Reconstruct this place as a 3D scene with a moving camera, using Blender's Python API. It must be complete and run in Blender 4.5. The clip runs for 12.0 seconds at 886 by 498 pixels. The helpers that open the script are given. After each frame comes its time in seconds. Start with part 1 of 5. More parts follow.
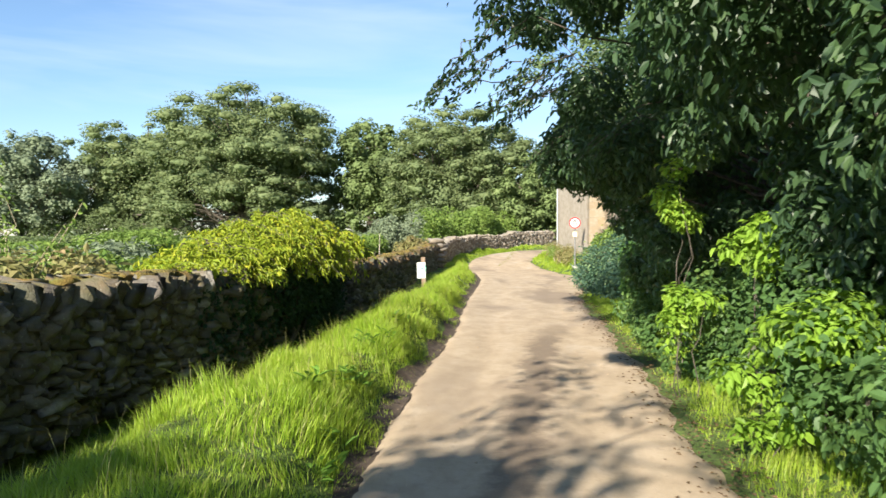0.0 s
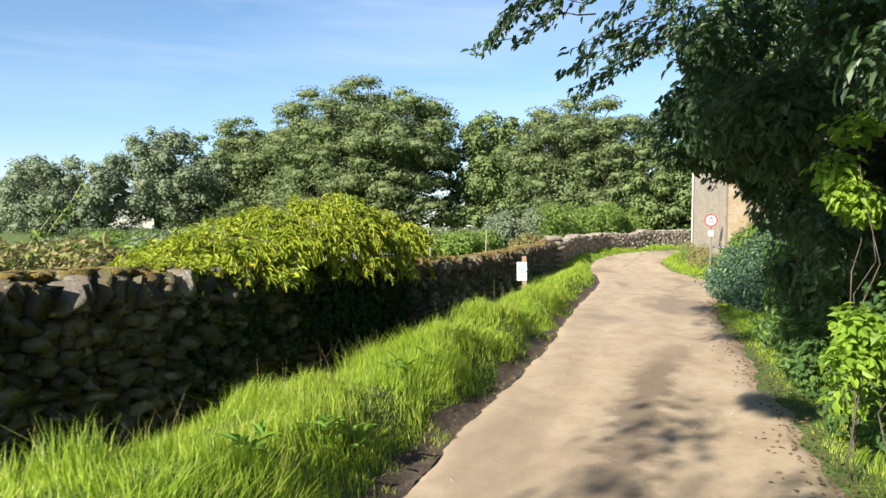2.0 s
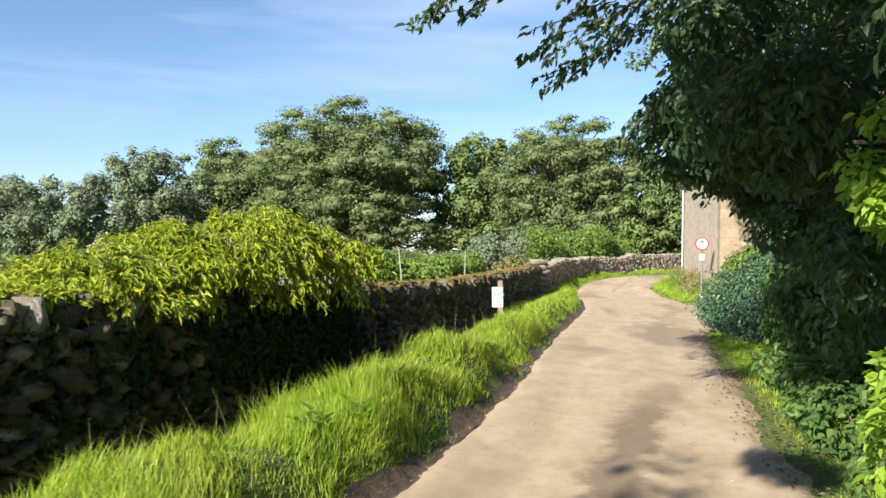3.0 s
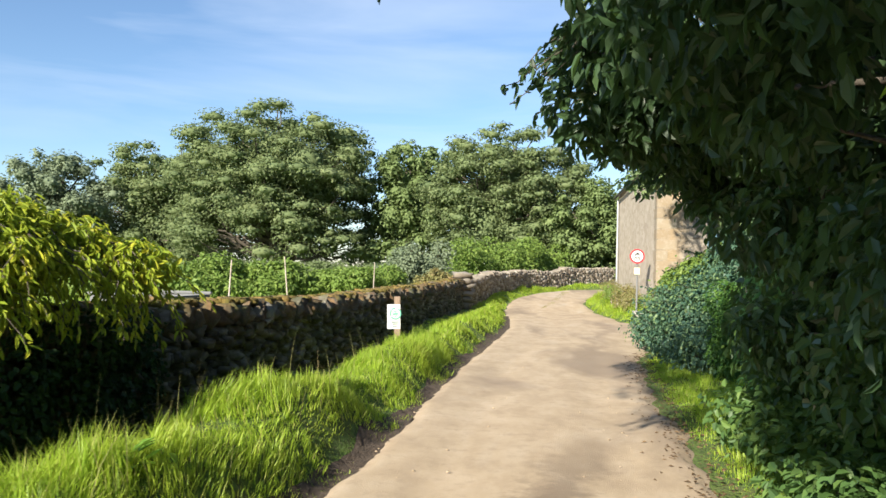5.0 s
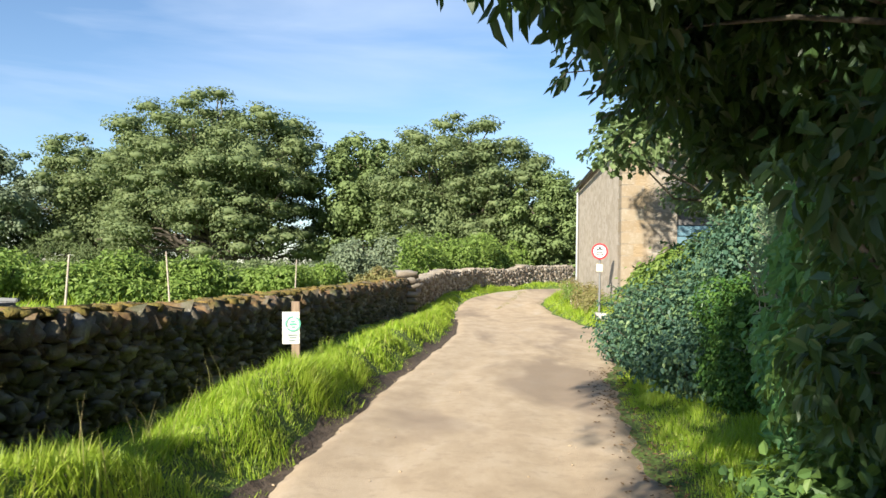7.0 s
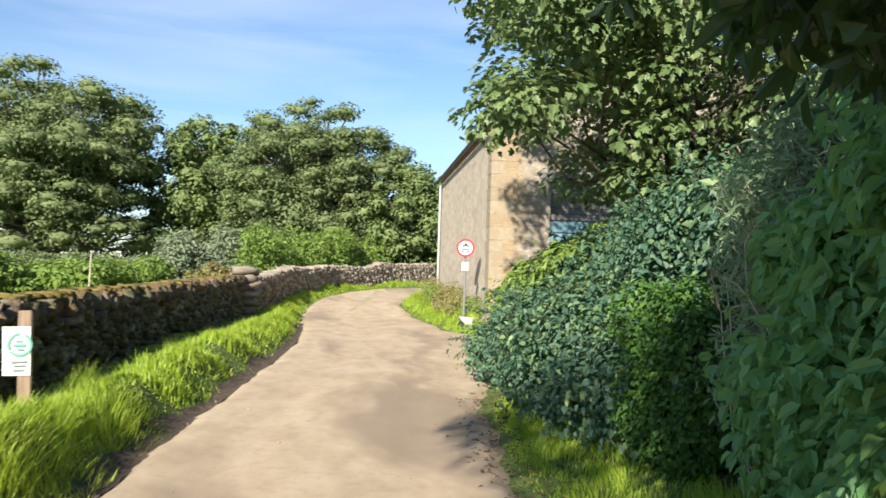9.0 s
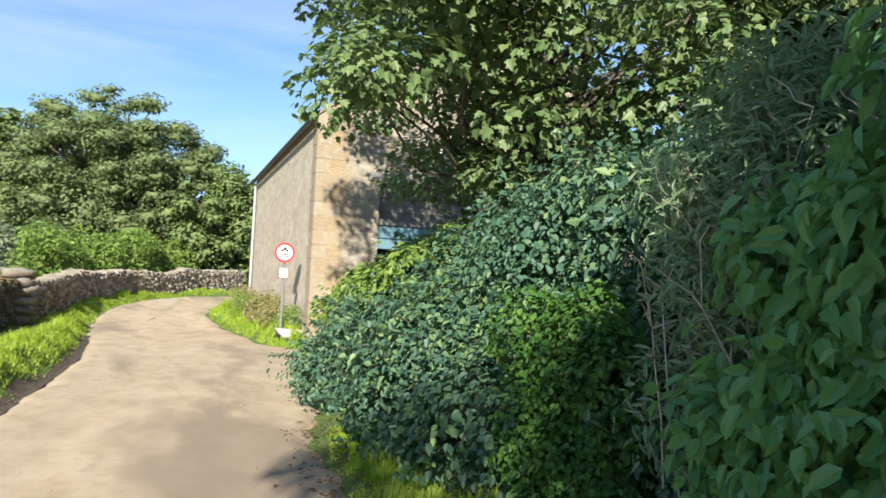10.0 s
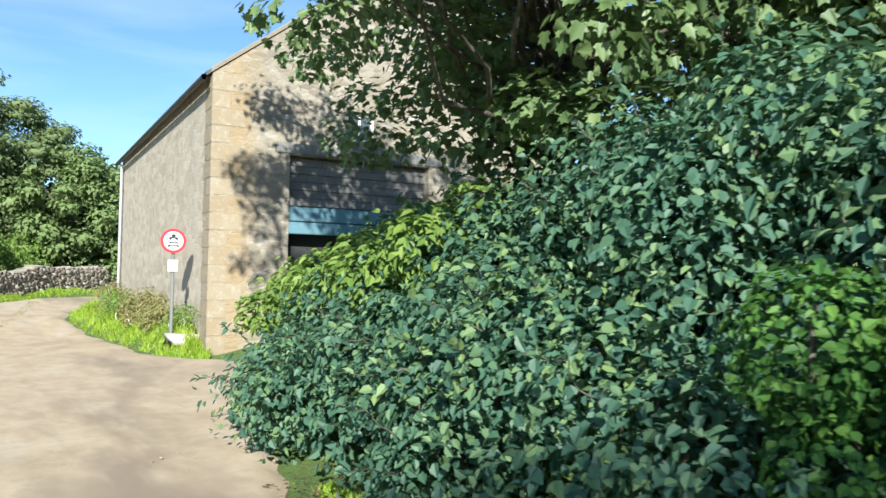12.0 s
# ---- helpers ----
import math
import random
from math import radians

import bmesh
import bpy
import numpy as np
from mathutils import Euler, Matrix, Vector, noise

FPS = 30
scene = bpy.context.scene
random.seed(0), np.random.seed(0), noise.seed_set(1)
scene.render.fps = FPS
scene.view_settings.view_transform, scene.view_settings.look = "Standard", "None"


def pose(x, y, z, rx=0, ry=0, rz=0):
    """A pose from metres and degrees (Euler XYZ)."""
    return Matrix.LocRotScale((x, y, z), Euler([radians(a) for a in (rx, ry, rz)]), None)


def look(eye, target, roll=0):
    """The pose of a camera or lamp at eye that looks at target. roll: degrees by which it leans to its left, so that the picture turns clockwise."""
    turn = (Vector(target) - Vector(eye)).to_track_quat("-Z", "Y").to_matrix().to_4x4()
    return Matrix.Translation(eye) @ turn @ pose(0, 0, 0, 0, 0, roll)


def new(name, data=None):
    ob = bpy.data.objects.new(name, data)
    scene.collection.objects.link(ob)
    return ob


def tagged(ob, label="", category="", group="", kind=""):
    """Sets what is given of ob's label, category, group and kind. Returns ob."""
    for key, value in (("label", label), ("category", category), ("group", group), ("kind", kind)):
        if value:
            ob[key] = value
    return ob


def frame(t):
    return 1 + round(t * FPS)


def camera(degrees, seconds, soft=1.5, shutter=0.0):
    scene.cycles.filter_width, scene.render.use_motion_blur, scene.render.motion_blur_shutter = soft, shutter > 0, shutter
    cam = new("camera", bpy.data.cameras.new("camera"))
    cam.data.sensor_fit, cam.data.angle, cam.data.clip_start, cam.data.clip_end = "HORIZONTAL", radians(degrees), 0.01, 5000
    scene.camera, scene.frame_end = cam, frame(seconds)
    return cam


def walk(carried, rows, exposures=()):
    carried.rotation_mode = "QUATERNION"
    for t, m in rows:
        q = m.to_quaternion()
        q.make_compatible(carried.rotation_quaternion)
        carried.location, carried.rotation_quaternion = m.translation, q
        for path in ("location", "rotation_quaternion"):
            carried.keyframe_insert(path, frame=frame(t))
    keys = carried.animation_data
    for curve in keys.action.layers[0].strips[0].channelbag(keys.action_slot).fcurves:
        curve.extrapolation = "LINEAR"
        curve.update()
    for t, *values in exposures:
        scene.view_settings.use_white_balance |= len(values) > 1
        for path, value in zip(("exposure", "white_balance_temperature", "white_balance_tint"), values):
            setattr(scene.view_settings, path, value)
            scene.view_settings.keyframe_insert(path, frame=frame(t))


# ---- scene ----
cam = camera(58.9, 12.0, shutter=0.2)
METRES, EYE, TILT, LEAN, TURN = 17.0, 1.62, -1.0, 0.0, 0.0
ROWS = [
    (0.0, 0.0, 0.0, 0.0, 0.0, 0.0, -0.0),
    (0.5, 0.0097, 0.0311, 0.0001, 4.98, -0.47, 0.13),
    (1.0, 0.0212, 0.0658, -0.0002, 7.59, -1.31, -0.17),
    (1.5, 0.0281, 0.1066, -0.0013, 8.98, -1.15, -0.67),
    (2.0, 0.0344, 0.1481, -0.0004, 9.59, -0.24, -0.95),
    (2.5, 0.0397, 0.1901, -0.0002, 9.52, 0.61, -1.09),
    (3.0, 0.0462, 0.2323, -0.0005, 8.94, 1.5, -1.2),
    (5.0, 0.0728, 0.3961, 0.0008, 4.55, 2.58, -1.53),
    (5.5, 0.0787, 0.4382, 0.0005, 3.59, 2.46, -1.66),
    (6.0, 0.0833, 0.4841, 0.0005, 2.66, 2.52, -1.6),
    (6.5, 0.0884, 0.5256, 0.0019, 2.03, 2.64, -1.31),
    (8.5, 0.1071, 0.6944, 0.0044, -3.38, 2.31, -1.16),
    (9.0, 0.1106, 0.7344, 0.0056, -8.59, 2.68, -1.63),
    (9.5, 0.1152, 0.7775, 0.0056, -15.4, 3.34, -2.13),
    (10.0, 0.1145, 0.8208, 0.0037, -22.32, 3.91, -2.28),
    (10.5, 0.1154, 0.8643, 0.0026, -28.01, 4.15, -2.11),
    (11.0, 0.1142, 0.9063, 0.0033, -31.4, 4.09, -1.59),
    (11.5, 0.1132, 0.9468, 0.0034, -32.82, 3.89, -0.93),
    (12.0, 0.1108, 0.9898, 0.0042, -31.97, 3.35, -0.24),
]
walk(cam, [(t, pose(0, 0, EYE, TILT, LEAN, TURN) @ pose(METRES * x, METRES * y, METRES * z, 90 + pitch, roll, yaw)) for t, x, y, z, yaw, pitch, roll in ROWS],
     ((0.0, 1.27, 6500, 10), (0.5, 1.18, 6500, 10), (1.0, 1.13, 6500, 10), (9.4, 1.13, 6500, 10), (10.5, 1.13, 6080, 6), (12.0, 1.16, 5780, 4)))

# ---- light ----
SUN_AZ, SUN_EL = radians(207.0), radians(27.0)   # clockwise from +y
world = bpy.data.worlds.new("sky")
scene.world = world
world.use_nodes = True
wn, wl = world.node_tree.nodes, world.node_tree.links
wn.clear()
sky = wn.new("ShaderNodeTexSky")
sky.sky_type, sky.sun_disc = "NISHITA", False
sky.sun_elevation, sky.sun_rotation = SUN_EL, SUN_AZ
sky.air_density, sky.dust_density, sky.ozone_density = 1.0, 0.15, 4.0
wco = wn.new("ShaderNodeTexCoord")
wmap = wn.new("ShaderNodeMapping")
wmap.inputs["Scale"].default_value = (1.3, 1.3, 9.0)
wmap.inputs["Rotation"].default_value = (0.10, 0.05, 0.4)
wnoise = wn.new("ShaderNodeTexNoise")
wnoise.inputs["Scale"].default_value, wnoise.inputs["Detail"].default_value = 1.7, 5.0
wnoise.inputs["Roughness"].default_value, wnoise.inputs["Distortion"].default_value = 0.52, 0.5
wramp = wn.new("ShaderNodeMapRange")
wramp.inputs["From Min"].default_value, wramp.inputs["From Max"].default_value = 0.44, 0.85
wramp.inputs["To Max"].default_value = 0.52
wmix = wn.new("ShaderNodeMix")
wmix.data_type = "RGBA"
wmix.inputs["B"].default_value = (5.0, 5.8, 7.1, 1)
wbg = wn.new("ShaderNodeBackground")
wbg.inputs["Strength"].default_value = 0.081
wout = wn.new("ShaderNodeOutputWorld")
wl.new(wco.outputs["Generated"], wmap.inputs["Vector"])
wl.new(wmap.outputs["Vector"], wnoise.inputs["Vector"])
wl.new(wnoise.outputs["Fac"], wramp.inputs["Value"])
wl.new(wramp.outputs["Result"], wmix.inputs["Factor"])
wl.new(sky.outputs["Color"], wmix.inputs["A"])
wl.new(wmix.outputs["Result"], wbg.inputs["Color"])
wl.new(wbg.outputs["Background"], wout.inputs["Surface"])
sun = new("sun", bpy.data.lights.new("sun", "SUN"))
sun.data.energy, sun.data.angle, sun.data.color = 5.0, radians(0.6), (1.0, 0.92, 0.78)
sun_way = Vector((math.sin(SUN_AZ) * math.cos(SUN_EL), math.cos(SUN_AZ) * math.cos(SUN_EL), math.sin(SUN_EL)))
sun.matrix_world = look(sun_way * 60, (0, 0, 0))

# ---- materials ----


class Mat:
    """A small builder of node materials."""

    def __init__(self, name, roughness=0.8, metallic=0.0):
        self.m = bpy.data.materials.new(name)
        self.m.use_nodes = True
        self.n, self.l = self.m.node_tree.nodes, self.m.node_tree.links
        self.b = self.n["Principled BSDF"]
        self.b.inputs["Roughness"].default_value = roughness
        self.b.inputs["Metallic"].default_value = metallic
        self.co = self.n.new("ShaderNodeTexCoord").outputs["Object"]

    def world_co(self):
        self.co = self.n.new("ShaderNodeNewGeometry").outputs["Position"]
        return self

    def noise(self, scale, detail=4.0, rough=0.55, stretch=None, warp=0.0):
        t = self.n.new("ShaderNodeTexNoise")
        t.inputs["Scale"].default_value, t.inputs["Detail"].default_value = scale, detail
        t.inputs["Roughness"].default_value, t.inputs["Distortion"].default_value = rough, warp
        v = self.co
        if stretch:
            mp = self.n.new("ShaderNodeMapping")
            mp.inputs["Scale"].default_value = stretch
            self.l.new(self.co, mp.inputs["Vector"])
            v = mp.outputs["Vector"]
        self.l.new(v, t.inputs["Vector"])
        return t.outputs["Fac"]

    def cells(self, scale, feature="F1", stretch=None):
        t = self.n.new("ShaderNodeTexVoronoi")
        t.feature = feature
        t.inputs["Scale"].default_value = scale
        v = self.co
        if stretch:
            mp = self.n.new("ShaderNodeMapping")
            mp.inputs["Scale"].default_value = stretch
            self.l.new(self.co, mp.inputs["Vector"])
            v = mp.outputs["Vector"]
        self.l.new(v, t.inputs["Vector"])
        return t

    def ramp(self, fac, *stops):
        r = self.n.new("ShaderNodeValToRGB")
        while len(r.color_ramp.elements) < len(stops):
            r.color_ramp.elements.new(0.5)
        for e, (at, c) in zip(r.color_ramp.elements, stops):
            e.position, e.color = at, (*c, 1)
        self.l.new(fac, r.inputs["Fac"])
        return r.outputs["Color"]

    def span(self, fac, a, b, lo=0.0, hi=1.0):
        r = self.n.new("ShaderNodeMapRange")
        for k, v in (("From Min", a), ("From Max", b), ("To Min", lo), ("To Max", hi)):
            r.inputs[k].default_value = v
        self.l.new(fac, r.inputs["Value"])
        return r.outputs["Result"]

    def mix(self, fac, a, b, how="MIX"):
        x = self.n.new("ShaderNodeMix")
        x.data_type, x.blend_type = "RGBA", how
        for key, v in (("Factor", fac), ("A", a), ("B", b)):
            if isinstance(v, (int, float)):
                x.inputs[key].default_value = v
            elif isinstance(v, tuple):
                x.inputs[key].default_value = (*v, 1)
            else:
                self.l.new(v, x.inputs[key])
        return x.outputs["Result"]

    def math(self, how, a, b):
        x = self.n.new("ShaderNodeMath")
        x.operation = how
        for i, v in enumerate((a, b)):
            if isinstance(v, (int, float)):
                x.inputs[i].default_value = v
            else:
                self.l.new(v, x.inputs[i])
        return x.outputs[0]

    def any_random(self):
        """A number for each loose piece: by object and by island."""
        g = self.n.new("ShaderNodeNewGeometry").outputs["Random Per Island"]
        o = self.n.new("ShaderNodeObjectInfo").outputs["Random"]
        return self.math("FRACT", self.math("ADD", g, o), 0.0)

    def island(self):
        return self.n.new("ShaderNodeNewGeometry").outputs["Random Per Island"]

    def up(self):
        s = self.n.new("ShaderNodeSeparateXYZ")
        self.l.new(self.n.new("ShaderNodeNewGeometry").outputs["Normal"], s.inputs[0])
        return s.outputs["Z"]

    def bump(self, height, strength=0.5, distance=0.02):
        b = self.n.new("ShaderNodeBump")
        b.inputs["Strength"].default_value, b.inputs["Distance"].default_value = strength, distance
        self.l.new(height, b.inputs["Height"])
        self.l.new(b.outputs["Normal"], self.b.inputs["Normal"])
        return self

    def colour(self, c):
        if isinstance(c, tuple):
            self.b.inputs["Base Color"].default_value = (*c, 1)
        else:
            self.l.new(c, self.b.inputs["Base Color"])
        return self

    def thin(self, c, amount=0.45):
        """Light that comes through a leaf or blade."""
        t = self.n.new("ShaderNodeBsdfTranslucent")
        if isinstance(c, tuple):
            t.inputs["Color"].default_value = (*c, 1)
        else:
            self.l.new(c, t.inputs["Color"])
        x = self.n.new("ShaderNodeMixShader")
        x.inputs[0].default_value = amount
        self.l.new(self.b.outputs[0], x.inputs[1])
        self.l.new(t.outputs[0], x.inputs[2])
        self.l.new(x.outputs[0], self.n["Material Output"].inputs["Surface"])
        return self


def leaf_mat(name, dark, mid, light, glow, rough=0.45, thin=0.35, patch=0.6, spec=0.22):
    k = Mat(name, rough).world_co()
    c = k.ramp(k.island(), (0.0, dark), (0.5, mid), (1.0, light))
    c = k.mix(k.span(k.noise(patch, 3), 0.35, 0.7), c, mid)
    k.colour(c)
    k.b.inputs["Specular IOR Level"].default_value = spec
    k.thin(k.mix(0.5, c, glow), thin)
    return k.m


M_TREE = leaf_mat("sycamore_leaf", (0.13, 0.18, 0.085), (0.195, 0.25, 0.115), (0.265, 0.31, 0.15), (0.28, 0.35, 0.12), 0.7, 0.38, 0.2, 0.10)
M_TREE_LIGHT = leaf_mat("ash_leaf", (0.13, 0.18, 0.075), (0.18, 0.245, 0.095), (0.24, 0.30, 0.125), (0.25, 0.34, 0.09), 0.65, 0.30, 0.2, 0.12)
M_WILLOW = leaf_mat("willow_leaf", (0.15, 0.195, 0.125), (0.20, 0.25, 0.155), (0.27, 0.32, 0.20), (0.26, 0.32, 0.16), 0.65, 0.28, 0.2, 0.12)
M_SYC = leaf_mat("sunlit_sycamore_leaf", (0.075, 0.125, 0.05), (0.13, 0.195, 0.075), (0.215, 0.28, 0.12), (0.24, 0.34, 0.09), 0.45, 0.28, 0.5, 0.35)
M_CANOPY = leaf_mat("overhanging_leaf", (0.028, 0.058, 0.028), (0.046, 0.09, 0.038), (0.088, 0.15, 0.05), (0.16, 0.29, 0.045), 0.42, 0.32, 0.6, 0.45)
M_HAZEL = leaf_mat("hazel_leaf", (0.035, 0.08, 0.032), (0.06, 0.125, 0.045), (0.11, 0.18, 0.055), (0.24, 0.38, 0.06), 0.40, 0.33, 0.6, 0.45)
M_HEDGE = leaf_mat("bramble_leaf", (0.042, 0.092, 0.065), (0.075, 0.155, 0.10), (0.22, 0.31, 0.11), (0.17, 0.31, 0.10), 0.5, 0.28, 1.1, 0.34)
M_LANE_HEDGE = leaf_mat("hawthorn_leaf", (0.05, 0.10, 0.035), (0.085, 0.165, 0.05), (0.16, 0.25, 0.06), (0.26, 0.40, 0.05), 0.42, 0.32)
M_IVY = leaf_mat("ivy_leaf", (0.04, 0.105, 0.025), (0.068, 0.16, 0.035), (0.13, 0.235, 0.045), (0.17, 0.31, 0.05), 0.45, 0.30)
M_BIGLEAF = leaf_mat("dogwood_leaf", (0.11, 0.26, 0.10), (0.16, 0.35, 0.13), (0.23, 0.44, 0.15), (0.34, 0.58, 0.12), 0.42, 0.40, 0.6, 0.5)
M_BUSH = leaf_mat("drooping_leaf", (0.14, 0.23, 0.025), (0.29, 0.37, 0.036), (0.58, 0.55, 0.06), (0.52, 0.57, 0.05), 0.45, 0.36, 1.4)
M_UNDERBUSH = leaf_mat("underbush_shade_leaf", (0.018, 0.042, 0.018), (0.03, 0.065, 0.026), (0.05, 0.095, 0.036), (0.06, 0.11, 0.03), 0.5, 0.2)
M_SUNLIT_LEAF = leaf_mat("sunlit_hedge_leaf", (0.13, 0.25, 0.03), (0.22, 0.37, 0.045), (0.33, 0.46, 0.06), (0.42, 0.58, 0.05), 0.45, 0.38)
M_HERB = leaf_mat("willowherb_leaf", (0.19, 0.29, 0.16), (0.26, 0.37, 0.21), (0.36, 0.44, 0.28), (0.32, 0.42, 0.20), 0.6, 0.34)
M_SHRUB = leaf_mat("shrub_leaf", (0.11, 0.19, 0.04), (0.18, 0.27, 0.06), (0.27, 0.35, 0.085), (0.30, 0.42, 0.07), 0.5, 0.34)
M_LITTER = leaf_mat("fallen_leaf", (0.07, 0.045, 0.025), (0.13, 0.085, 0.045), (0.22, 0.15, 0.08), (0.2, 0.13, 0.06), 0.8, 0.1)
M_DOCK = leaf_mat("dock_leaf", (0.09, 0.19, 0.03), (0.14, 0.27, 0.04), (0.20, 0.34, 0.055), (0.28, 0.44, 0.06), 0.42, 0.3)
M_WEED = leaf_mat("dry_weed", (0.20, 0.17, 0.07), (0.26, 0.26, 0.10), (0.34, 0.24, 0.13), (0.38, 0.36, 0.13), 0.7, 0.3)

k = Mat("grass_blade", 0.5).world_co()
c = k.ramp(k.island(), (0.0, (0.20, 0.33, 0.025)), (0.45, (0.34, 0.50, 0.045)), (0.85, (0.47, 0.60, 0.07)), (1.0, (0.50, 0.46, 0.18)))
c = k.mix(k.span(k.noise(0.9, 3), 0.45, 0.75, 0.0, 0.55), c, (0.44, 0.50, 0.08))
# darker green patches, painted in for shaded gaps among the tufts
c = k.mix(k.span(k.noise(2.3, 4, 0.6), 0.34, 0.46, 0.5, 0.0), c, (0.18, 0.31, 0.03))
k.colour(c).thin(k.mix(0.5, c, (0.56, 0.72, 0.06)), 0.5)
M_GRASS = k.m

k = Mat("turf", 0.95).world_co()
a = k.noise(1.4, 6)
c = k.ramp(a, (0.3, (0.07, 0.12, 0.02)), (0.55, (0.12, 0.20, 0.03)), (0.75, (0.17, 0.18, 0.06)))
c = k.mix(k.span(k.noise(26, 4), 0.45, 0.75), c, (0.06, 0.045, 0.025))
k.colour(c).bump(k.noise(40, 5), 0.8, 0.05)
M_TURF = k.m

k = Mat("earth", 0.97).world_co()
c = k.ramp(k.noise(9, 6), (0.3, (0.045, 0.032, 0.022)), (0.7, (0.14, 0.10, 0.07)))
k.colour(c).bump(k.noise(38, 6, 0.65), 0.9, 0.04)
M_EARTH = k.m

# worn lane: pale dusty stone dirt over old tarmac, with darker damp patches in the wheel lines
k = Mat("lane_dirt", 0.93).world_co()
big = k.noise(0.45, 4, 0.6, (1.0, 0.35, 1.0), 0.6)
mid = k.noise(2.6, 6, 0.62, (1.0, 0.5, 1.0))
fine = k.noise(70, 5, 0.7)
c = k.ramp(mid, (0.28, (0.36, 0.272, 0.178)), (0.5, (0.46, 0.357, 0.24)), (0.72, (0.54, 0.437, 0.315)))
c = k.mix(k.span(big, 0.50, 0.62, 0.0, 0.72), c, (0.215, 0.160, 0.115))
c = k.mix(k.span(big, 0.28, 0.40, 0.55, 0.0), c, (0.50, 0.445, 0.37))
sep = k.n.new("ShaderNodeSeparateXYZ")   # old tarmac bared along the crown of the lane
k.l.new(k.co, sep.inputs[0])
off = k.math("SUBTRACT", sep.outputs["X"], k.math("ADD", k.math("MULTIPLY", sep.outputs["Y"], 0.17), -0.42))
off = k.math("ADD", k.math("ABSOLUTE", off, 0.0), k.math("MULTIPLY", k.noise(1.3, 6, 0.7), 1.1))
ends = k.math("MULTIPLY", k.span(sep.outputs["Y"], 3.0, 5.0), k.span(sep.outputs["Y"], 12.0, 14.5, 1.0, 0.0))
c = k.mix(k.math("MULTIPLY", k.span(off, 0.66, 0.82, 0.85, 0.0), ends), c, (0.17, 0.125, 0.085))
c = k.mix(k.span(k.noise(7.5, 6, 0.7), 0.52, 0.68, 0.0, 0.5), c, (0.30, 0.225, 0.155))
c = k.mix(k.span(fine, 0.35, 0.85, 0.0, 0.4), c, (0.31, 0.24, 0.175))
grit = k.cells(95)
c = k.mix(k.span(grit.outputs["Distance"], 0.0, 0.28, 0.40, 0.0), c, (0.56, 0.51, 0.44))
k.colour(c)
h = k.math("ADD", k.math("MULTIPLY", fine, 0.35), k.math("ADD", k.math("MULTIPLY", mid, 0.25), k.math("MULTIPLY", k.span(grit.outputs["Distance"], 0.0, 0.4, 0.4, 0.0), 0.5)))
k.bump(h, 0.55, 0.02)
M_LANE = k.m

k = Mat("field_stone", 0.9).world_co()
r = k.any_random()
c = k.ramp(r, (0.0, (0.06, 0.05, 0.041)), (0.4, (0.115, 0.098, 0.08)), (0.8, (0.19, 0.168, 0.14)), (0.97, (0.36, 0.335, 0.295)))
c = k.mix(k.span(k.noise(14, 6, 0.65), 0.35, 0.75, 0.0, 0.75), c, (0.12, 0.10, 0.078))
c = k.mix(k.span(k.noise(34, 3), 0.64, 0.72, 0.0, 0.5), c, (0.42, 0.42, 0.38))
moss = k.math("MULTIPLY", k.span(k.up(), 0.15, 0.8), k.span(k.noise(2.2, 5, 0.6), 0.38, 0.6))
c = k.mix(moss, c, k.ramp(k.noise(5, 4), (0.35, (0.10, 0.11, 0.022)), (0.6, (0.19, 0.125, 0.035))))
c = k.mix(k.span(k.noise(1.7, 4), 0.45, 0.7, 0.0, 0.6), c, (0.05, 0.06, 0.02))
sep = k.n.new("ShaderNodeSeparateXYZ")   # rusty moss and lichen in the upper courses
k.l.new(k.co, sep.inputs[0])
rust = k.math("MULTIPLY", k.span(sep.outputs["Z"], 0.62, 1.0), k.span(k.noise(3.5, 5, 0.65), 0.46, 0.62, 0.0, 0.8))
c = k.mix(k.math("MULTIPLY", rust, k.span(sep.outputs["Y"], 12.0, 15.0)), c, k.ramp(k.noise(11, 4), (0.35, (0.13, 0.065, 0.028)), (0.65, (0.24, 0.14, 0.05))))
k.colour(c).bump(k.math("ADD", k.noise(18, 6, 0.6), k.math("MULTIPLY", k.noise(70, 4), 0.4)), 0.7, 0.03)
M_STONE = k.m

k = Mat("pale_wall_stone", 0.9).world_co()
c = k.ramp(k.any_random(), (0.0, (0.12, 0.095, 0.07)), (0.4, (0.20, 0.165, 0.125)), (0.75, (0.27, 0.23, 0.18)), (1.0, (0.38, 0.35, 0.30)))
c = k.mix(k.span(k.noise(12, 6), 0.4, 0.75, 0.0, 0.6), c, (0.16, 0.125, 0.09))
# lit tops put into the colour: faces that look up turn paler
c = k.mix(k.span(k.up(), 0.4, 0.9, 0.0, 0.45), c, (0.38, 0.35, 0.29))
k.colour(c).bump(k.noise(22, 6), 0.6, 0.02)
M_PALE_STONE = k.m

k = Mat("wall_core", 0.95).world_co()
k.colour(k.ramp(k.noise(8, 5), (0.3, (0.05, 0.04, 0.03)), (0.7, (0.10, 0.085, 0.06)))).bump(k.noise(20, 5), 0.8, 0.04)
M_CORE = k.m

k = Mat("moss", 0.95).world_co()
c = k.ramp(k.noise(4, 5), (0.3, (0.11, 0.12, 0.02)), (0.55, (0.22, 0.155, 0.04)), (0.75, (0.30, 0.20, 0.06)))
k.colour(c).bump(k.noise(60, 4), 0.9, 0.03)
M_MOSS = k.m

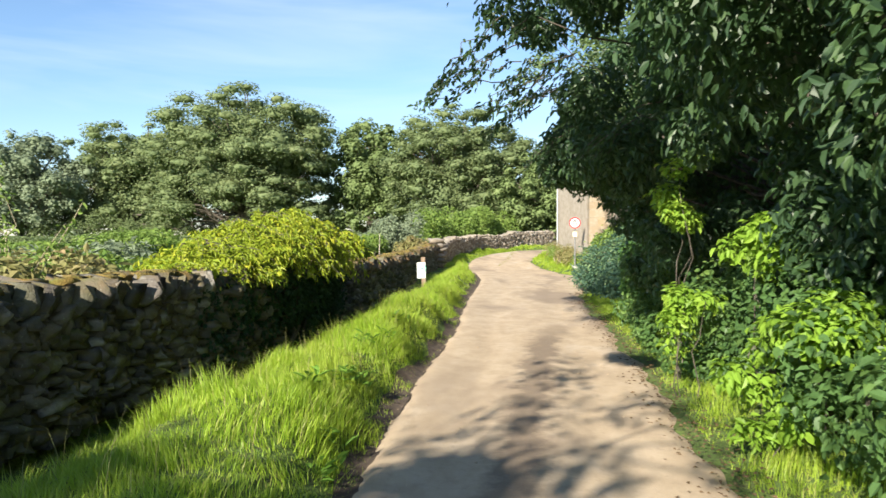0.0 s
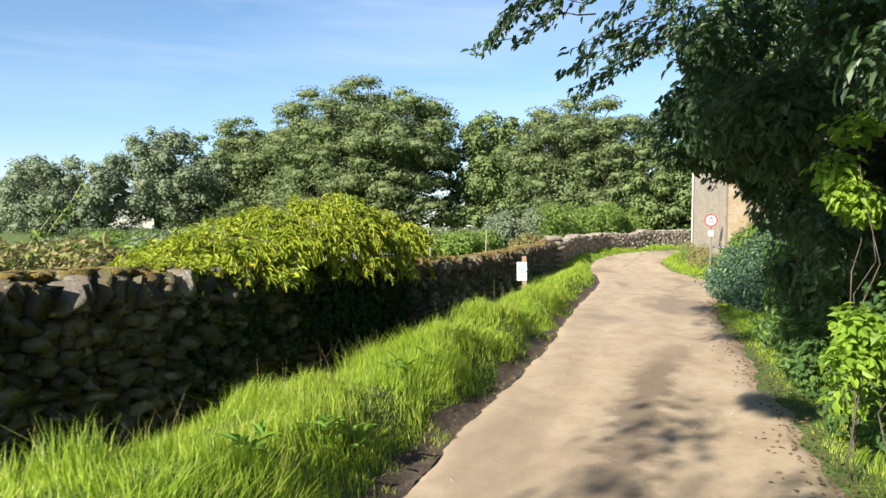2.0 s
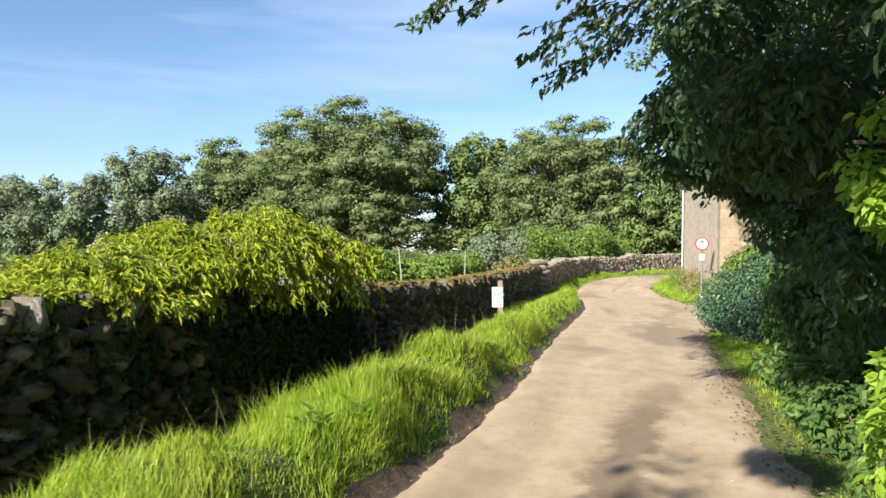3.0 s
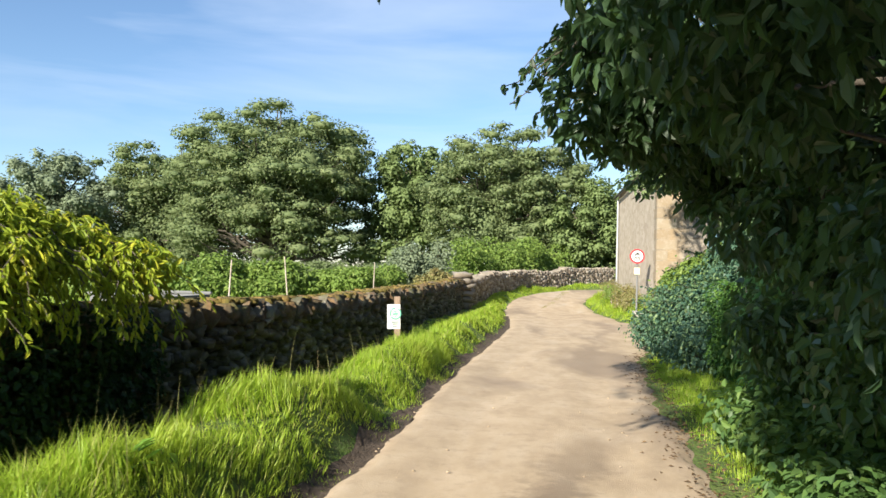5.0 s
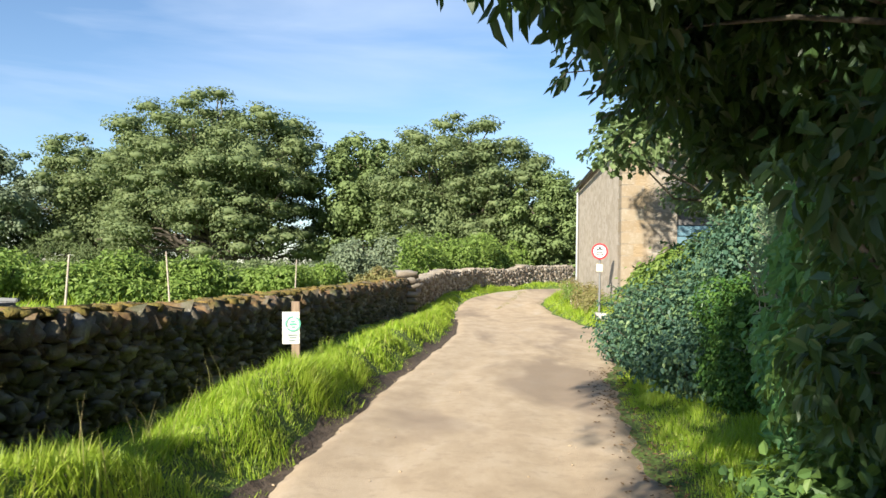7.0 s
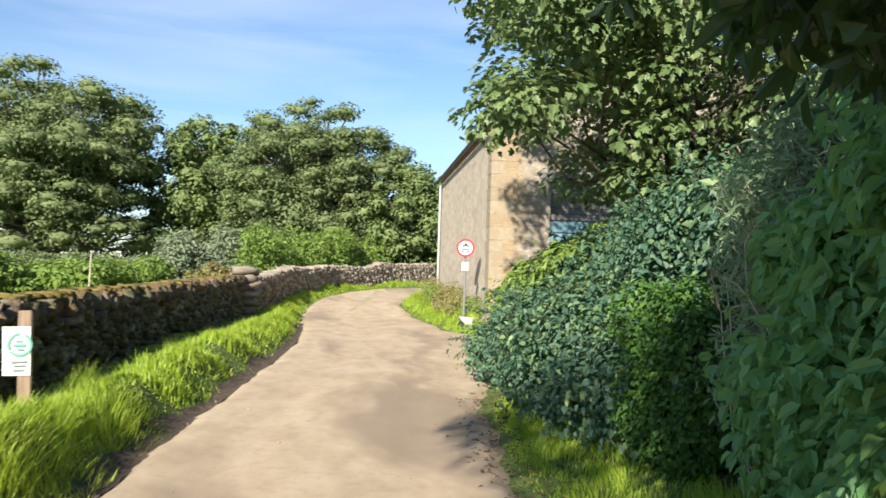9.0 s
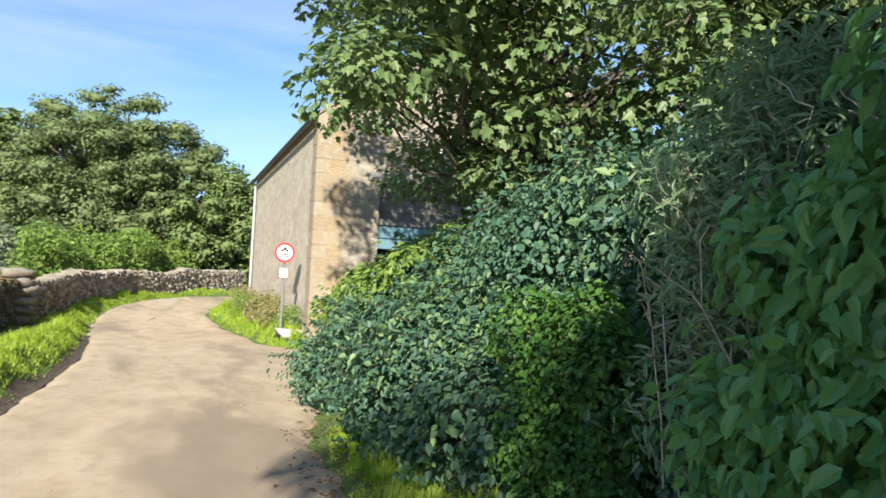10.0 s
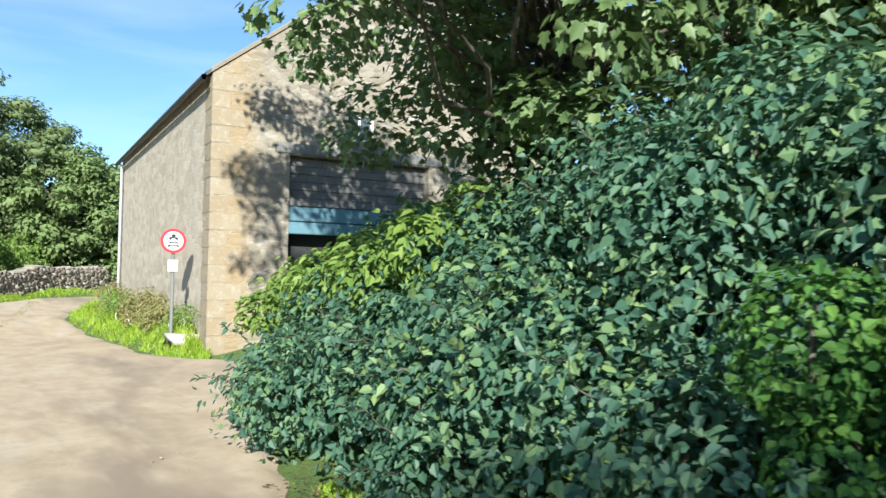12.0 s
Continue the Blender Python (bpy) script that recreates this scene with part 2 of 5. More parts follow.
# barn: limewashed rubble, warm lichen stain down the corner
k = Mat("barn_rubble", 0.93).world_co()
cell = k.cells(3.2, "F1", (1.0, 1.0, 2.0))
edge = k.cells(3.2, "DISTANCE_TO_EDGE", (1.0, 1.0, 2.0))
c = k.ramp(cell.outputs["Color"], (0.15, (0.35, 0.295, 0.225)), (0.5, (0.42, 0.36, 0.285)), (0.85, (0.50, 0.44, 0.36)))
c = k.mix(k.span(edge.outputs["Distance"], 0.0, 0.08, 0.15, 0.0), c, (0.53, 0.475, 0.39))
c = k.mix(k.span(k.noise(2.2, 6, 0.7, (1.0, 1.0, 0.5)), 0.55, 0.72, 0.0, 0.7), c, (0.56, 0.52, 0.46))
c = k.mix(k.span(k.noise(5.5, 5, 0.7), 0.55, 0.70, 0.0, 0.6), c, (0.24, 0.20, 0.155))
c = k.mix(k.span(k.noise(1.1, 5, 0.6, (1.0, 1.0, 0.35)), 0.45, 0.7, 0.0, 0.6), c, (0.45, 0.39, 0.31))
c = k.mix(k.span(k.noise(14, 6, 0.65), 0.4, 0.75, 0.0, 0.5), c, (0.33, 0.275, 0.21))
k.colour(c)
k.bump(k.math("ADD", k.math("MULTIPLY", k.span(edge.outputs["Distance"], 0.0, 0.14), 0.22), k.noise(13, 6, 0.65)), 0.4, 0.03)
M_BARN = k.m

k = Mat("barn_sandstone", 0.92).world_co()
cell = k.cells(4.2, "F1", (1.0, 1.0, 2.3))
edge = k.cells(4.2, "DISTANCE_TO_EDGE", (1.0, 1.0, 2.3))
course = k.noise(2.4, 6, 0.65, (1.0, 1.0, 2.8), 0.4)
c = k.ramp(cell.outputs["Color"], (0.15, (0.19, 0.16, 0.12)), (0.5, (0.245, 0.21, 0.165)), (0.85, (0.31, 0.275, 0.225)))
c = k.mix(k.span(edge.outputs["Distance"], 0.0, 0.06, 0.18, 0.0), c, (0.38, 0.33, 0.26))
c = k.mix(k.span(k.noise(0.9, 4), 0.45, 0.65, 0.0, 0.7), c, (0.31, 0.265, 0.20))
c = k.mix(k.span(course, 0.56, 0.68, 0.0, 0.75), c, (0.46, 0.43, 0.375))
c = k.mix(k.span(k.noise(5, 6, 0.7, (1.0, 1.0, 1.8)), 0.50, 0.70, 0.0, 0.8), c, (0.19, 0.165, 0.135))
sep = k.n.new("ShaderNodeSeparateXYZ")   # ochre lichen that runs down beside the corner
k.l.new(k.co, sep.inputs[0])
run = k.math("ADD", k.math("ABSOLUTE", k.math("SUBTRACT", sep.outputs["X"], 6.30), 0.0), k.math("MULTIPLY", k.noise(1.6, 5, 0.6, (1.0, 1.0, 0.5)), 0.8))
c = k.mix(k.span(run, 0.45, 0.85, 0.62, 0.0), c, (0.31, 0.215, 0.105))
k.colour(c).bump(k.math("ADD", k.math("MULTIPLY", k.span(edge.outputs["Distance"], 0.0, 0.16), 0.25), k.math("ADD", course, k.noise(14, 6, 0.65))), 0.5, 0.04)
M_GABLE = k.m

k = Mat("quoin_stone", 0.9).world_co()
c = k.ramp(k.any_random(), (0.0, (0.265, 0.21, 0.14)), (0.5, (0.285, 0.235, 0.165)), (1.0, (0.305, 0.26, 0.19)))
c = k.mix(k.span(k.noise(2.2, 6, 0.65), 0.4, 0.7, 0.0, 0.7), c, (0.27, 0.20, 0.12))
c = k.mix(k.span(k.noise(9, 6, 0.7), 0.5, 0.7, 0.0, 0.6), c, (0.40, 0.36, 0.30))
k.colour(c).bump(k.noise(30, 6), 0.5, 0.015)
M_QUOIN = k.m

k = Mat("roof_slate", 0.6).world_co()
k.colour(k.ramp(k.noise(3, 5), (0.3, (0.055, 0.058, 0.065)), (0.7, (0.11, 0.11, 0.115)))).bump(k.noise(30, 4), 0.4, 0.01)
M_SLATE = k.m

k = Mat("weathered_board", 0.85).world_co()
g = k.noise(3, 6, 0.6, (14.0, 14.0, 1.0))
c = k.mix(k.any_random(), (0.13, 0.125, 0.12), (0.21, 0.20, 0.19))
c = k.mix(k.span(g, 0.35, 0.7, 0.0, 0.6), c, (0.08, 0.075, 0.07))
k.colour(c).bump(g, 0.4, 0.01)
M_BOARD = k.m

k = Mat("blue_paint", 0.6).world_co()
g = k.noise(6, 6, 0.65, (1.0, 1.0, 6.0))
c = k.mix(k.span(g, 0.55, 0.7, 0.0, 0.7), (0.10, 0.20, 0.25), (0.20, 0.23, 0.23))
k.colour(c).bump(g, 0.3, 0.006)
M_BLUE = k.m

k = Mat("dark_opening", 0.9)
k.colour((0.03, 0.03, 0.032))
M_DARK = k.m

k = Mat("timber", 0.85)
g = k.noise(3.0, 6, 0.6, (12.0, 12.0, 1.0))
k.colour(k.ramp(g, (0.3, (0.17, 0.115, 0.075)), (0.7, (0.32, 0.235, 0.165)))).bump(g, 0.4, 0.004)
M_TIMBER = k.m

k = Mat("bark", 0.92).world_co()
g = k.noise(7, 6, 0.65, (3.0, 3.0, 0.8))
k.colour(k.ramp(g, (0.3, (0.05, 0.04, 0.03)), (0.7, (0.17, 0.145, 0.115)))).bump(g, 0.9, 0.03)
M_BARK = k.m

k = Mat("pale_bark", 0.85).world_co()
g = k.noise(9, 5, 0.6, (2.0, 2.0, 0.7))
k.colour(k.ramp(g, (0.3, (0.24, 0.20, 0.12)), (0.7, (0.42, 0.37, 0.25)))).bump(g, 0.5, 0.01)
M_PALE_BARK = k.m

k = Mat("dry_stem", 0.8).world_co()
k.colour(k.ramp(k.noise(20, 3), (0.3, (0.36, 0.30, 0.23)), (0.7, (0.56, 0.50, 0.41))))
M_STEM = k.m


def plain(name, colour, rough=0.5, metallic=0.0, wear=0.25):
    q = Mat(name, rough, metallic)
    dull = tuple(v * 0.6 + 0.03 for v in colour)
    q.colour(q.mix(q.span(q.noise(9, 6, 0.65), 0.5, 0.8, 0.0, wear), colour, dull))
    return q.m


M_WHITE = plain("white_sheeting", (0.80, 0.80, 0.78), 0.45)
M_PAPER = plain("laminated_paper", (0.62, 0.64, 0.61), 0.35, wear=0.12)
M_RED = plain("red_sheeting", (0.40, 0.02, 0.03), 0.5)
M_BLACK = plain("black_sheeting", (0.02, 0.02, 0.02), 0.5)
M_GREEN_INK = plain("green_ink", (0.10, 0.42, 0.30), 0.5)
M_GREY_INK = plain("grey_ink", (0.30, 0.36, 0.34), 0.5)
M_GALV = plain("galvanised_steel", (0.50, 0.51, 0.52), 0.5, 0.6)
M_TROUGH = plain("weathered_zinc", (0.17, 0.175, 0.175), 0.75, 0.0)
M_CREAM = plain("cream_plate", (0.66, 0.60, 0.42), 0.5)
M_GLASS = Mat("window_glass", 0.08).colour((0.10, 0.12, 0.14)).m

# ---- shape helpers ----
rng = np.random.default_rng(7)


def smooth01(v, a, b):
    s = np.clip((np.asarray(v, float) - a) / (b - a), 0, 1)
    return s * s * (3 - 2 * s)


def part(name, bm, material, parent, label=""):
    me = bpy.data.meshes.new(name)
    bm.to_mesh(me)
    bm.free()
    me.materials.append(material)
    ob = new(name, me)
    ob.parent = parent
    return tagged(ob, label)


def arrays(name, verts, faces, material, smooth=False):
    """A mesh from arrays of corners and of faces that all have as many corners."""
    verts, faces = np.asarray(verts, np.float32), np.asarray(faces, np.int32)
    me = bpy.data.meshes.new(name)
    n, w = faces.shape
    me.vertices.add(len(verts))
    me.vertices.foreach_set("co", verts.ravel())
    me.loops.add(n * w)
    me.loops.foreach_set("vertex_index", faces.ravel())
    me.polygons.add(n)
    me.polygons.foreach_set("loop_start", np.arange(0, n * w, w, dtype=np.int32))
    me.polygons.foreach_set("loop_total", np.full(n, w, np.int32))
    me.polygons.foreach_set("use_smooth", np.full(n, smooth))
    me.update(calc_edges=True)
    me.materials.append(material)
    return me


def joined(name, verts, faces, material, parent=None, smooth=False, label=""):
    ob = new(name, arrays(name, verts, faces, material, smooth))
    ob.parent = parent
    return tagged(ob, label)


def empty(name, at=(0, 0, 0), label="", category="", group="", kind=""):
    ob = new(name)
    ob.location = at
    ob.empty_display_size = 0.2
    return tagged(ob, label, category, group, kind)


def box(bm, lo, hi, bevel=0.0):
    r = bmesh.ops.create_cube(bm, size=1.0)
    lo, hi = Vector(lo), Vector(hi)
    for v in r["verts"]:
        v.co = Vector(((v.co.x + 0.5) * (hi.x - lo.x) + lo.x, (v.co.y + 0.5) * (hi.y - lo.y) + lo.y, (v.co.z + 0.5) * (hi.z - lo.z) + lo.z))
    if bevel:
        es = list({e for v in r["verts"] for e in v.link_edges})
        bmesh.ops.bevel(bm, geom=es, offset=bevel, segments=2, affect="EDGES")
    return r["verts"]


def tubes(runs, sides=6):
    """Tapered round limbs: runs of (points, radii). Returns corners and quads."""
    vs, fs, base = [], [], 0
    ang = np.arange(sides) * 2 * math.pi / sides
    for pts, radii in runs:
        pts = np.asarray(pts, float)
        tan = np.gradient(pts, axis=0)
        tan /= np.linalg.norm(tan, axis=1, keepdims=True) + 1e-9
        ref = np.array([0.0, 0, 1]) if abs(tan[:, 2]).mean() < 0.8 else np.array([1.0, 0, 0])
        a = np.cross(tan, ref)
        a /= np.linalg.norm(a, axis=1, keepdims=True) + 1e-9
        b = np.cross(tan, a)
        ring = pts[:, None] + np.asarray(radii)[:, None, None] * (np.cos(ang)[None, :, None] * a[:, None] + np.sin(ang)[None, :, None] * b[:, None])
        vs.append(ring.reshape(-1, 3))
        for i in range(len(pts) - 1):
            for j in range(sides):
                q = base + i * sides
                fs.append((q + j, q + (j + 1) % sides, q + sides + (j + 1) % sides, q + sides + j))
        base += len(pts) * sides
    return np.concatenate(vs), np.array(fs)


def bend(a, b, g, sag=0.15, n=6):
    """A slightly crooked line from a to b."""
    a, b = np.asarray(a, float), np.asarray(b, float)
    s = np.linspace(0, 1, n)[:, None]
    d = np.linalg.norm(b - a)
    wob = g.normal(0, 0.05 * d, (n, 3)) * (s * (1 - s) * 4)
    return a + (b - a) * s + wob + np.array([0, 0, 1.0]) * (s * (1 - s)) * sag * d


def unit(v):
    return v / (np.linalg.norm(v, axis=-1, keepdims=True) + 1e-9)


def leaf_mesh(at, tip, face, length, width, six=False, cup=0.18):
    """Leaves at points: folded along the midrib. tip: the way the leaf runs; face: the way it faces."""
    n = len(at)
    tip = unit(tip)
    side = unit(np.cross(tip, face))
    nor = np.cross(side, tip)
    L, W = np.broadcast_to(length, n)[:, None], np.broadcast_to(width, n)[:, None]
    if six:
        c = np.stack([at,
                      at + tip * L * 0.22 + side * W * 0.42 + nor * W * cup,
                      at + tip * L * 0.62 + side * W * 0.40 + nor * W * cup * 0.6,
                      at + tip * L - nor * L * 0.16,
                      at + tip * L * 0.62 - side * W * 0.40 + nor * W * cup * 0.6,
                      at + tip * L * 0.22 - side * W * 0.42 + nor * W * cup], 1)
        f = np.array([[0, 1, 2, 3], [0, 3, 4, 5]])
        m = 6
    else:
        c = np.stack([at, at + tip * L * 0.45 + side * W * 0.5 + nor * W * cup, at + tip * L - nor * L * 0.1, at + tip * L * 0.45 - side * W * 0.5 + nor * W * cup], 1)
        f = np.array([[0, 1, 2], [0, 2, 3]])
        m = 4
    faces = (np.arange(n)[:, None, None] * m + f[None]).reshape(-1, f.shape[1])
    return c.reshape(-1, 3), faces


LOBES = np.array([(0, 0), (-0.03, 0.24), (0.20, 0.50), (0.32, 0.32), (0.68, 0.44), (0.66, 0.22), (1.0, 0)])


def lobed_mesh(at, tip, face, length, width, cup=0.14):
    """Five-lobed leaves, folded a little along the midrib."""
    n = len(at)
    tip = unit(tip)
    side = unit(np.cross(tip, face))
    nor = np.cross(side, tip)
    L, W = np.broadcast_to(length, n)[:, None, None], np.broadcast_to(width, n)[:, None, None]
    along, out = LOBES[None, :, :1], LOBES[None, :, 1:]
    mid = at[:, None] + tip[:, None] * L * along - nor[:, None] * L * 0.2 * along ** 2
    a = mid + side[:, None] * W * out + nor[:, None] * W * cup * out
    b = mid - side[:, None] * W * out + nor[:, None] * W * cup * out
    c = np.concatenate([a, b[:, 1:6]], 1)
    f = np.array([[0, 1, 2, 3, 4, 5, 6], [0, 6, 11, 10, 9, 8, 7]])
    return c.reshape(-1, 3), (np.arange(n)[:, None, None] * 12 + f[None]).reshape(-1, 7)


def shell(blobs, count, g, depth=0.30, keep=0.72, lump=0.12, tail=0.07):
    """Points spread over the outside of a heap of ellipsoids (x, y, z, rx, ry, rz), with the outward way."""
    blobs = np.asarray(blobs, float)
    area = (blobs[:, 3] * blobs[:, 4] + blobs[:, 4] * blobs[:, 5] + blobs[:, 3] * blobs[:, 5])
    pick = g.choice(len(blobs), count, p=area / area.sum())
    u = unit(g.normal(size=(count, 3)))
    r = 1 - depth * g.random(count) ** 1.6
    r *= 1 + lump * np.sin(u[:, 0] * 7 + pick) * np.cos(u[:, 1] * 6 + pick * 2) + lump * 0.6 * np.sin(u[:, 2] * 11 + pick * 3)
    r += np.where(g.random(count) < tail, g.exponential(0.16, count), 0.0)
    p = blobs[pick, :3] + u * blobs[pick, 3:] * r[:, None]
    ok = np.ones(count, bool)
    for b in blobs:
        d = np.linalg.norm((p - b[:3]) / b[3:], axis=1)
        ok &= d > keep * (1 - depth)
    return p[ok], unit(u / blobs[pick, 3:])[ok]


def foliage(name, parent, blobs, count, length, width, material, seed, six=False, droop=0.5, upface=0.5, depth=0.30, label="", tail=0.07, bent=0.0, lobed=False, lump=0.12):
    g = np.random.default_rng(seed)
    p, u = shell(blobs, count, g, depth, lump=lump, tail=tail)
    n = len(p)
    face = unit(u + np.array([0, 0, upface]) + g.normal(0, 0.45, (n, 3)))
    if bent:
        face = face * np.where((face * u).sum(1, keepdims=True) < 0, -1.0, 1.0)
    tip = unit(np.cross(face, g.normal(size=(n, 3))) + 0.6 * u - np.array([0, 0, droop]))
    L = length * g.uniform(0.65, 1.25, n)
    if lobed:
        v, f = lobed_mesh(p, tip, face, L, width / length * L)
    else:
        v, f = leaf_mesh(p, tip, face, L, width / length * L, six)
    ob = joined(name, v, f, material, parent, bent > 0, label)
    if bent:   # shade each spray as part of its clump
        nrm = unit(u * bent + face * (1 - bent))
        ob.data.normals_split_custom_set_from_vertices(np.repeat(nrm, 6 if six else 4, axis=0).tolist())
    return ob


# ---- the lie of the land ----
WALL_Y = np.array([-14.0, 0.0, 6.7, 8.7, 12.5, 16.6, 19.2, 26.0, 34.3])
WALL_X = np.array([-5.4, -3.75, -2.87, -2.50, -2.02, -1.60, -1.32, -0.82, -0.27])
EDGE_Y = np.array([-16.0, 4.8, 7.4, 10.0, 13.0, 17.6, 20.0, 22.0, 24.0, 26.0, 28.5, 30.2, 31.2, 32.2, 38.0, 42.0, 45.0, 48.0, 51.0, 54.0, 70.0])
EDGE_L = np.array([-2.4, -0.61, -0.45, -0.20, 0.15, 0.42, 0.60, 0.78, 0.95, 1.12, 1.30, 1.31, 1.31, 1.32, 1.22, 1.40, 1.85, 2.9, 4.6, 8.0, 30.0])
EDGE_R = np.array([0.2, 1.85, 2.15, 2.50, 2.80, 3.25, 3.50, 3.90, 4.50, 5.30, 6.10, 6.20, 5.40, 5.05, 4.80, 4.75, 5.10, 6.3, 9.0, 13.0, 36.0])


def wall_x(y):
    return np.interp(y, WALL_Y, WALL_X)


def lane_z(y):
    return 0.62 * smooth01(y, 36, 54)


def wobble(x, y):
    return 0.5 * np.sin(x * 1.9 + np.sin(y * 1.3) * 1.4) * np.cos(y * 1.55 + 0.6) + 0.35 * np.sin(x * 4.3 - y * 3.1)


def ground_z(x, y):
    x, y = np.asarray(x, float), np.asarray(y, float)
    left, right = np.interp(y, EDGE_Y, EDGE_L), np.interp(y, EDGE_Y, EDGE_R)
    dl, dr = left - x, x - right
    w = wobble(x, y)
    bank = (0.40 - 0.09 * (1 - smooth01(y, 11, 15)) - 0.12 * smooth01(y, 24, 40)) * smooth01(dl + 0.06 * w, -0.02, 0.62) + 0.085 * w * smooth01(dl, 0.15, 0.7)
    off = x - wall_x(np.minimum(y, 34))
    bank = bank - 0.33 * smooth01(off, -0.40, -0.10) * (1 - smooth01(off, 0.40, 1.35)) * smooth01(y, 2, 5) * (1 - 0.6 * smooth01(y, 19, 27))
    bank = bank + 0.13 * np.exp(-((x + 0.95) / 0.45) ** 2 - ((y - 11.0) / 1.1) ** 2)
    rise = 0.30 * smooth01(dr, 0.25, 2.2) + 0.03 * w * smooth01(dr, 0.1, 0.6)
    for mx, my, mr, mh in ((-0.75, 13.0, 0.75, 0.20), (-0.45, 9.6, 0.6, 0.12), (-1.2, 7.6, 0.7, 0.13), (-0.3, 17.2, 0.6, 0.10), (-1.5, 5.6, 0.8, 0.12), (-0.55, 15.0, 0.7, -0.13), (-0.55, 11.6, 0.55, 0.10)):
        bank = bank + mh * np.exp(-((x - mx) ** 2 + 0.6 * (y - my) ** 2) / mr ** 2) * smooth01(dl, 0.0, 0.35)
    rise = rise + 0.30 * smooth01(dr, 0.0, 0.6) * smooth01(y, 31.0, 32.4) * (1 - smooth01(y, 42, 46))
    return lane_z(y) + np.where(dl > 0, bank, 0) + np.where(dr > 0, rise, 0) - 0.03


def sheet(name, xs, ys, zf, material):
    X, Y = np.meshgrid(xs, ys)
    v = np.stack([X, Y, zf(X, Y)], -1).reshape(-1, 3)
    nx, ny = len(xs), len(ys)
    i = (np.arange(ny - 1)[:, None] * nx + np.arange(nx - 1)[None]).ravel()
    return arrays(name, v, np.stack([i, i + 1, i + nx + 1, i + nx], 1), material, True)


gx = np.concatenate([-np.geomspace(1800, 8, 16), np.arange(-7, 9.01, 0.15), np.geomspace(9.5, 1800, 16)])
gy = np.concatenate([-np.geomspace(1800, 17, 10), np.arange(-16, 3, 0.5), np.arange(3, 36, 0.22), np.arange(36, 62, 0.4), np.geomspace(63, 1800, 18)])
ground = new("ground", sheet("ground", gx, gy, ground_z, M_TURF))
tagged(ground, "grassy verge and field ground of green turf", "ground", kind="structure")

# the lane follows its edges, a little worn and hollow
ny = np.concatenate([np.arange(-16, 3, 0.4), np.arange(3, 40, 0.12), np.arange(40, 66, 0.3)])
nu = np.linspace(-0.02, 1.02, 44)
U, Y = np.meshgrid(nu, ny)
L = np.interp(Y, EDGE_Y, EDGE_L) + 0.035 * np.sin(Y * 2.7) * np.sin(Y * 0.9 + 1) + 0.012 * np.sin(Y * 9.1)
R = np.interp(Y, EDGE_Y, EDGE_R) + 0.10 * np.sin(Y * 1.9 + 2) * np.sin(Y * 0.7) + 0.03 * np.sin(Y * 8.3)
X = L + (R - L) * U
wheel = np.exp(-((U - 0.26) / 0.09) ** 2) + np.exp(-((U - 0.74) / 0.09) ** 2)
Z = lane_z(Y) + 0.03 - 0.022 * wheel + 0.010 * wobble(X * 1.3, Y * 0.8) - 0.075 * smooth01(np.abs(U - 0.5), 0.44, 0.52)
idx = (np.arange(len(ny) - 1)[:, None] * len(nu) + np.arange(len(nu) - 1)[None]).ravel()
road = new("road", arrays("road", np.stack([X, Y, Z], -1).reshape(-1, 3), np.stack([idx, idx + 1, idx + len(nu) + 1, idx + len(nu)], 1), M_LANE, True))
tagged(road, "pale dusty worn lane of dirt over old tarmac", "road", kind="structure")

# bare eroded earth where the verge breaks off to the lane
ey = np.arange(3, 34, 0.1)
eu = np.linspace(0, 1, 6)
U, Y = np.meshgrid(eu, ey)
w = 0.13 + 0.06 * np.sin(Y * 1.7) * np.sin(Y * 0.6 + 2) + 0.02 * np.sin(Y * 5.2)
X = np.interp(Y, EDGE_Y, EDGE_L) + 0.08 - U * (0.08 + np.clip(w, 0.03, 0.4))
Z = ground_z(X, Y) + 0.028 + 0.018 * np.sin(Y * 23 + U * 9) * np.sin(Y * 11)
idx = (np.arange(len(ey) - 1)[:, None] * 6 + np.arange(5)[None]).ravel()
bank = new("verge_edge", arrays("verge_edge", np.stack([X, Y, Z], -1).reshape(-1, 3), np.stack([idx, idx + 1, idx + 7, idx + 6], 1), M_EARTH, True))
tagged(bank, "dark crumbling earth edge between verge and lane", "verge edge", kind="structure")

# ---- drystone walls ----


def stone_shapes(count, seed):
    """Rough rounded blocks of 26 corners, about 1 across."""
    g = np.random.default_rng(seed)
    bm = bmesh.new()
    bmesh.ops.create_cube(bm, size=1.0)
    bmesh.ops.subdivide_edges(bm, edges=bm.edges[:], cuts=1, use_grid_fill=True)
    base = np.array([v.co[:] for v in bm.verts])
    bm.verts.index_update()
    quads = np.array([[v.index for v in f.verts] for f in bm.faces])
    bm.free()
    out = []
    for _ in range(count):
        v = base.copy()
        r = np.linalg.norm(v, axis=1, keepdims=True)
        v = v * (1 - 0.14 * np.clip(r - 0.5, 0, 1)) + g.normal(0, 0.105, v.shape)
        v[:, 2] += 0.10 * g.normal() * v[:, 0]
        out.append(v)
    return out, quads


STONES, STONE_QUADS = stone_shapes(10, 3)
STONE_MESH = [arrays("stone", v, STONE_QUADS, M_STONE, True) for v in STONES]
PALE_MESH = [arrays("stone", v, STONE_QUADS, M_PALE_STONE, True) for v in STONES]


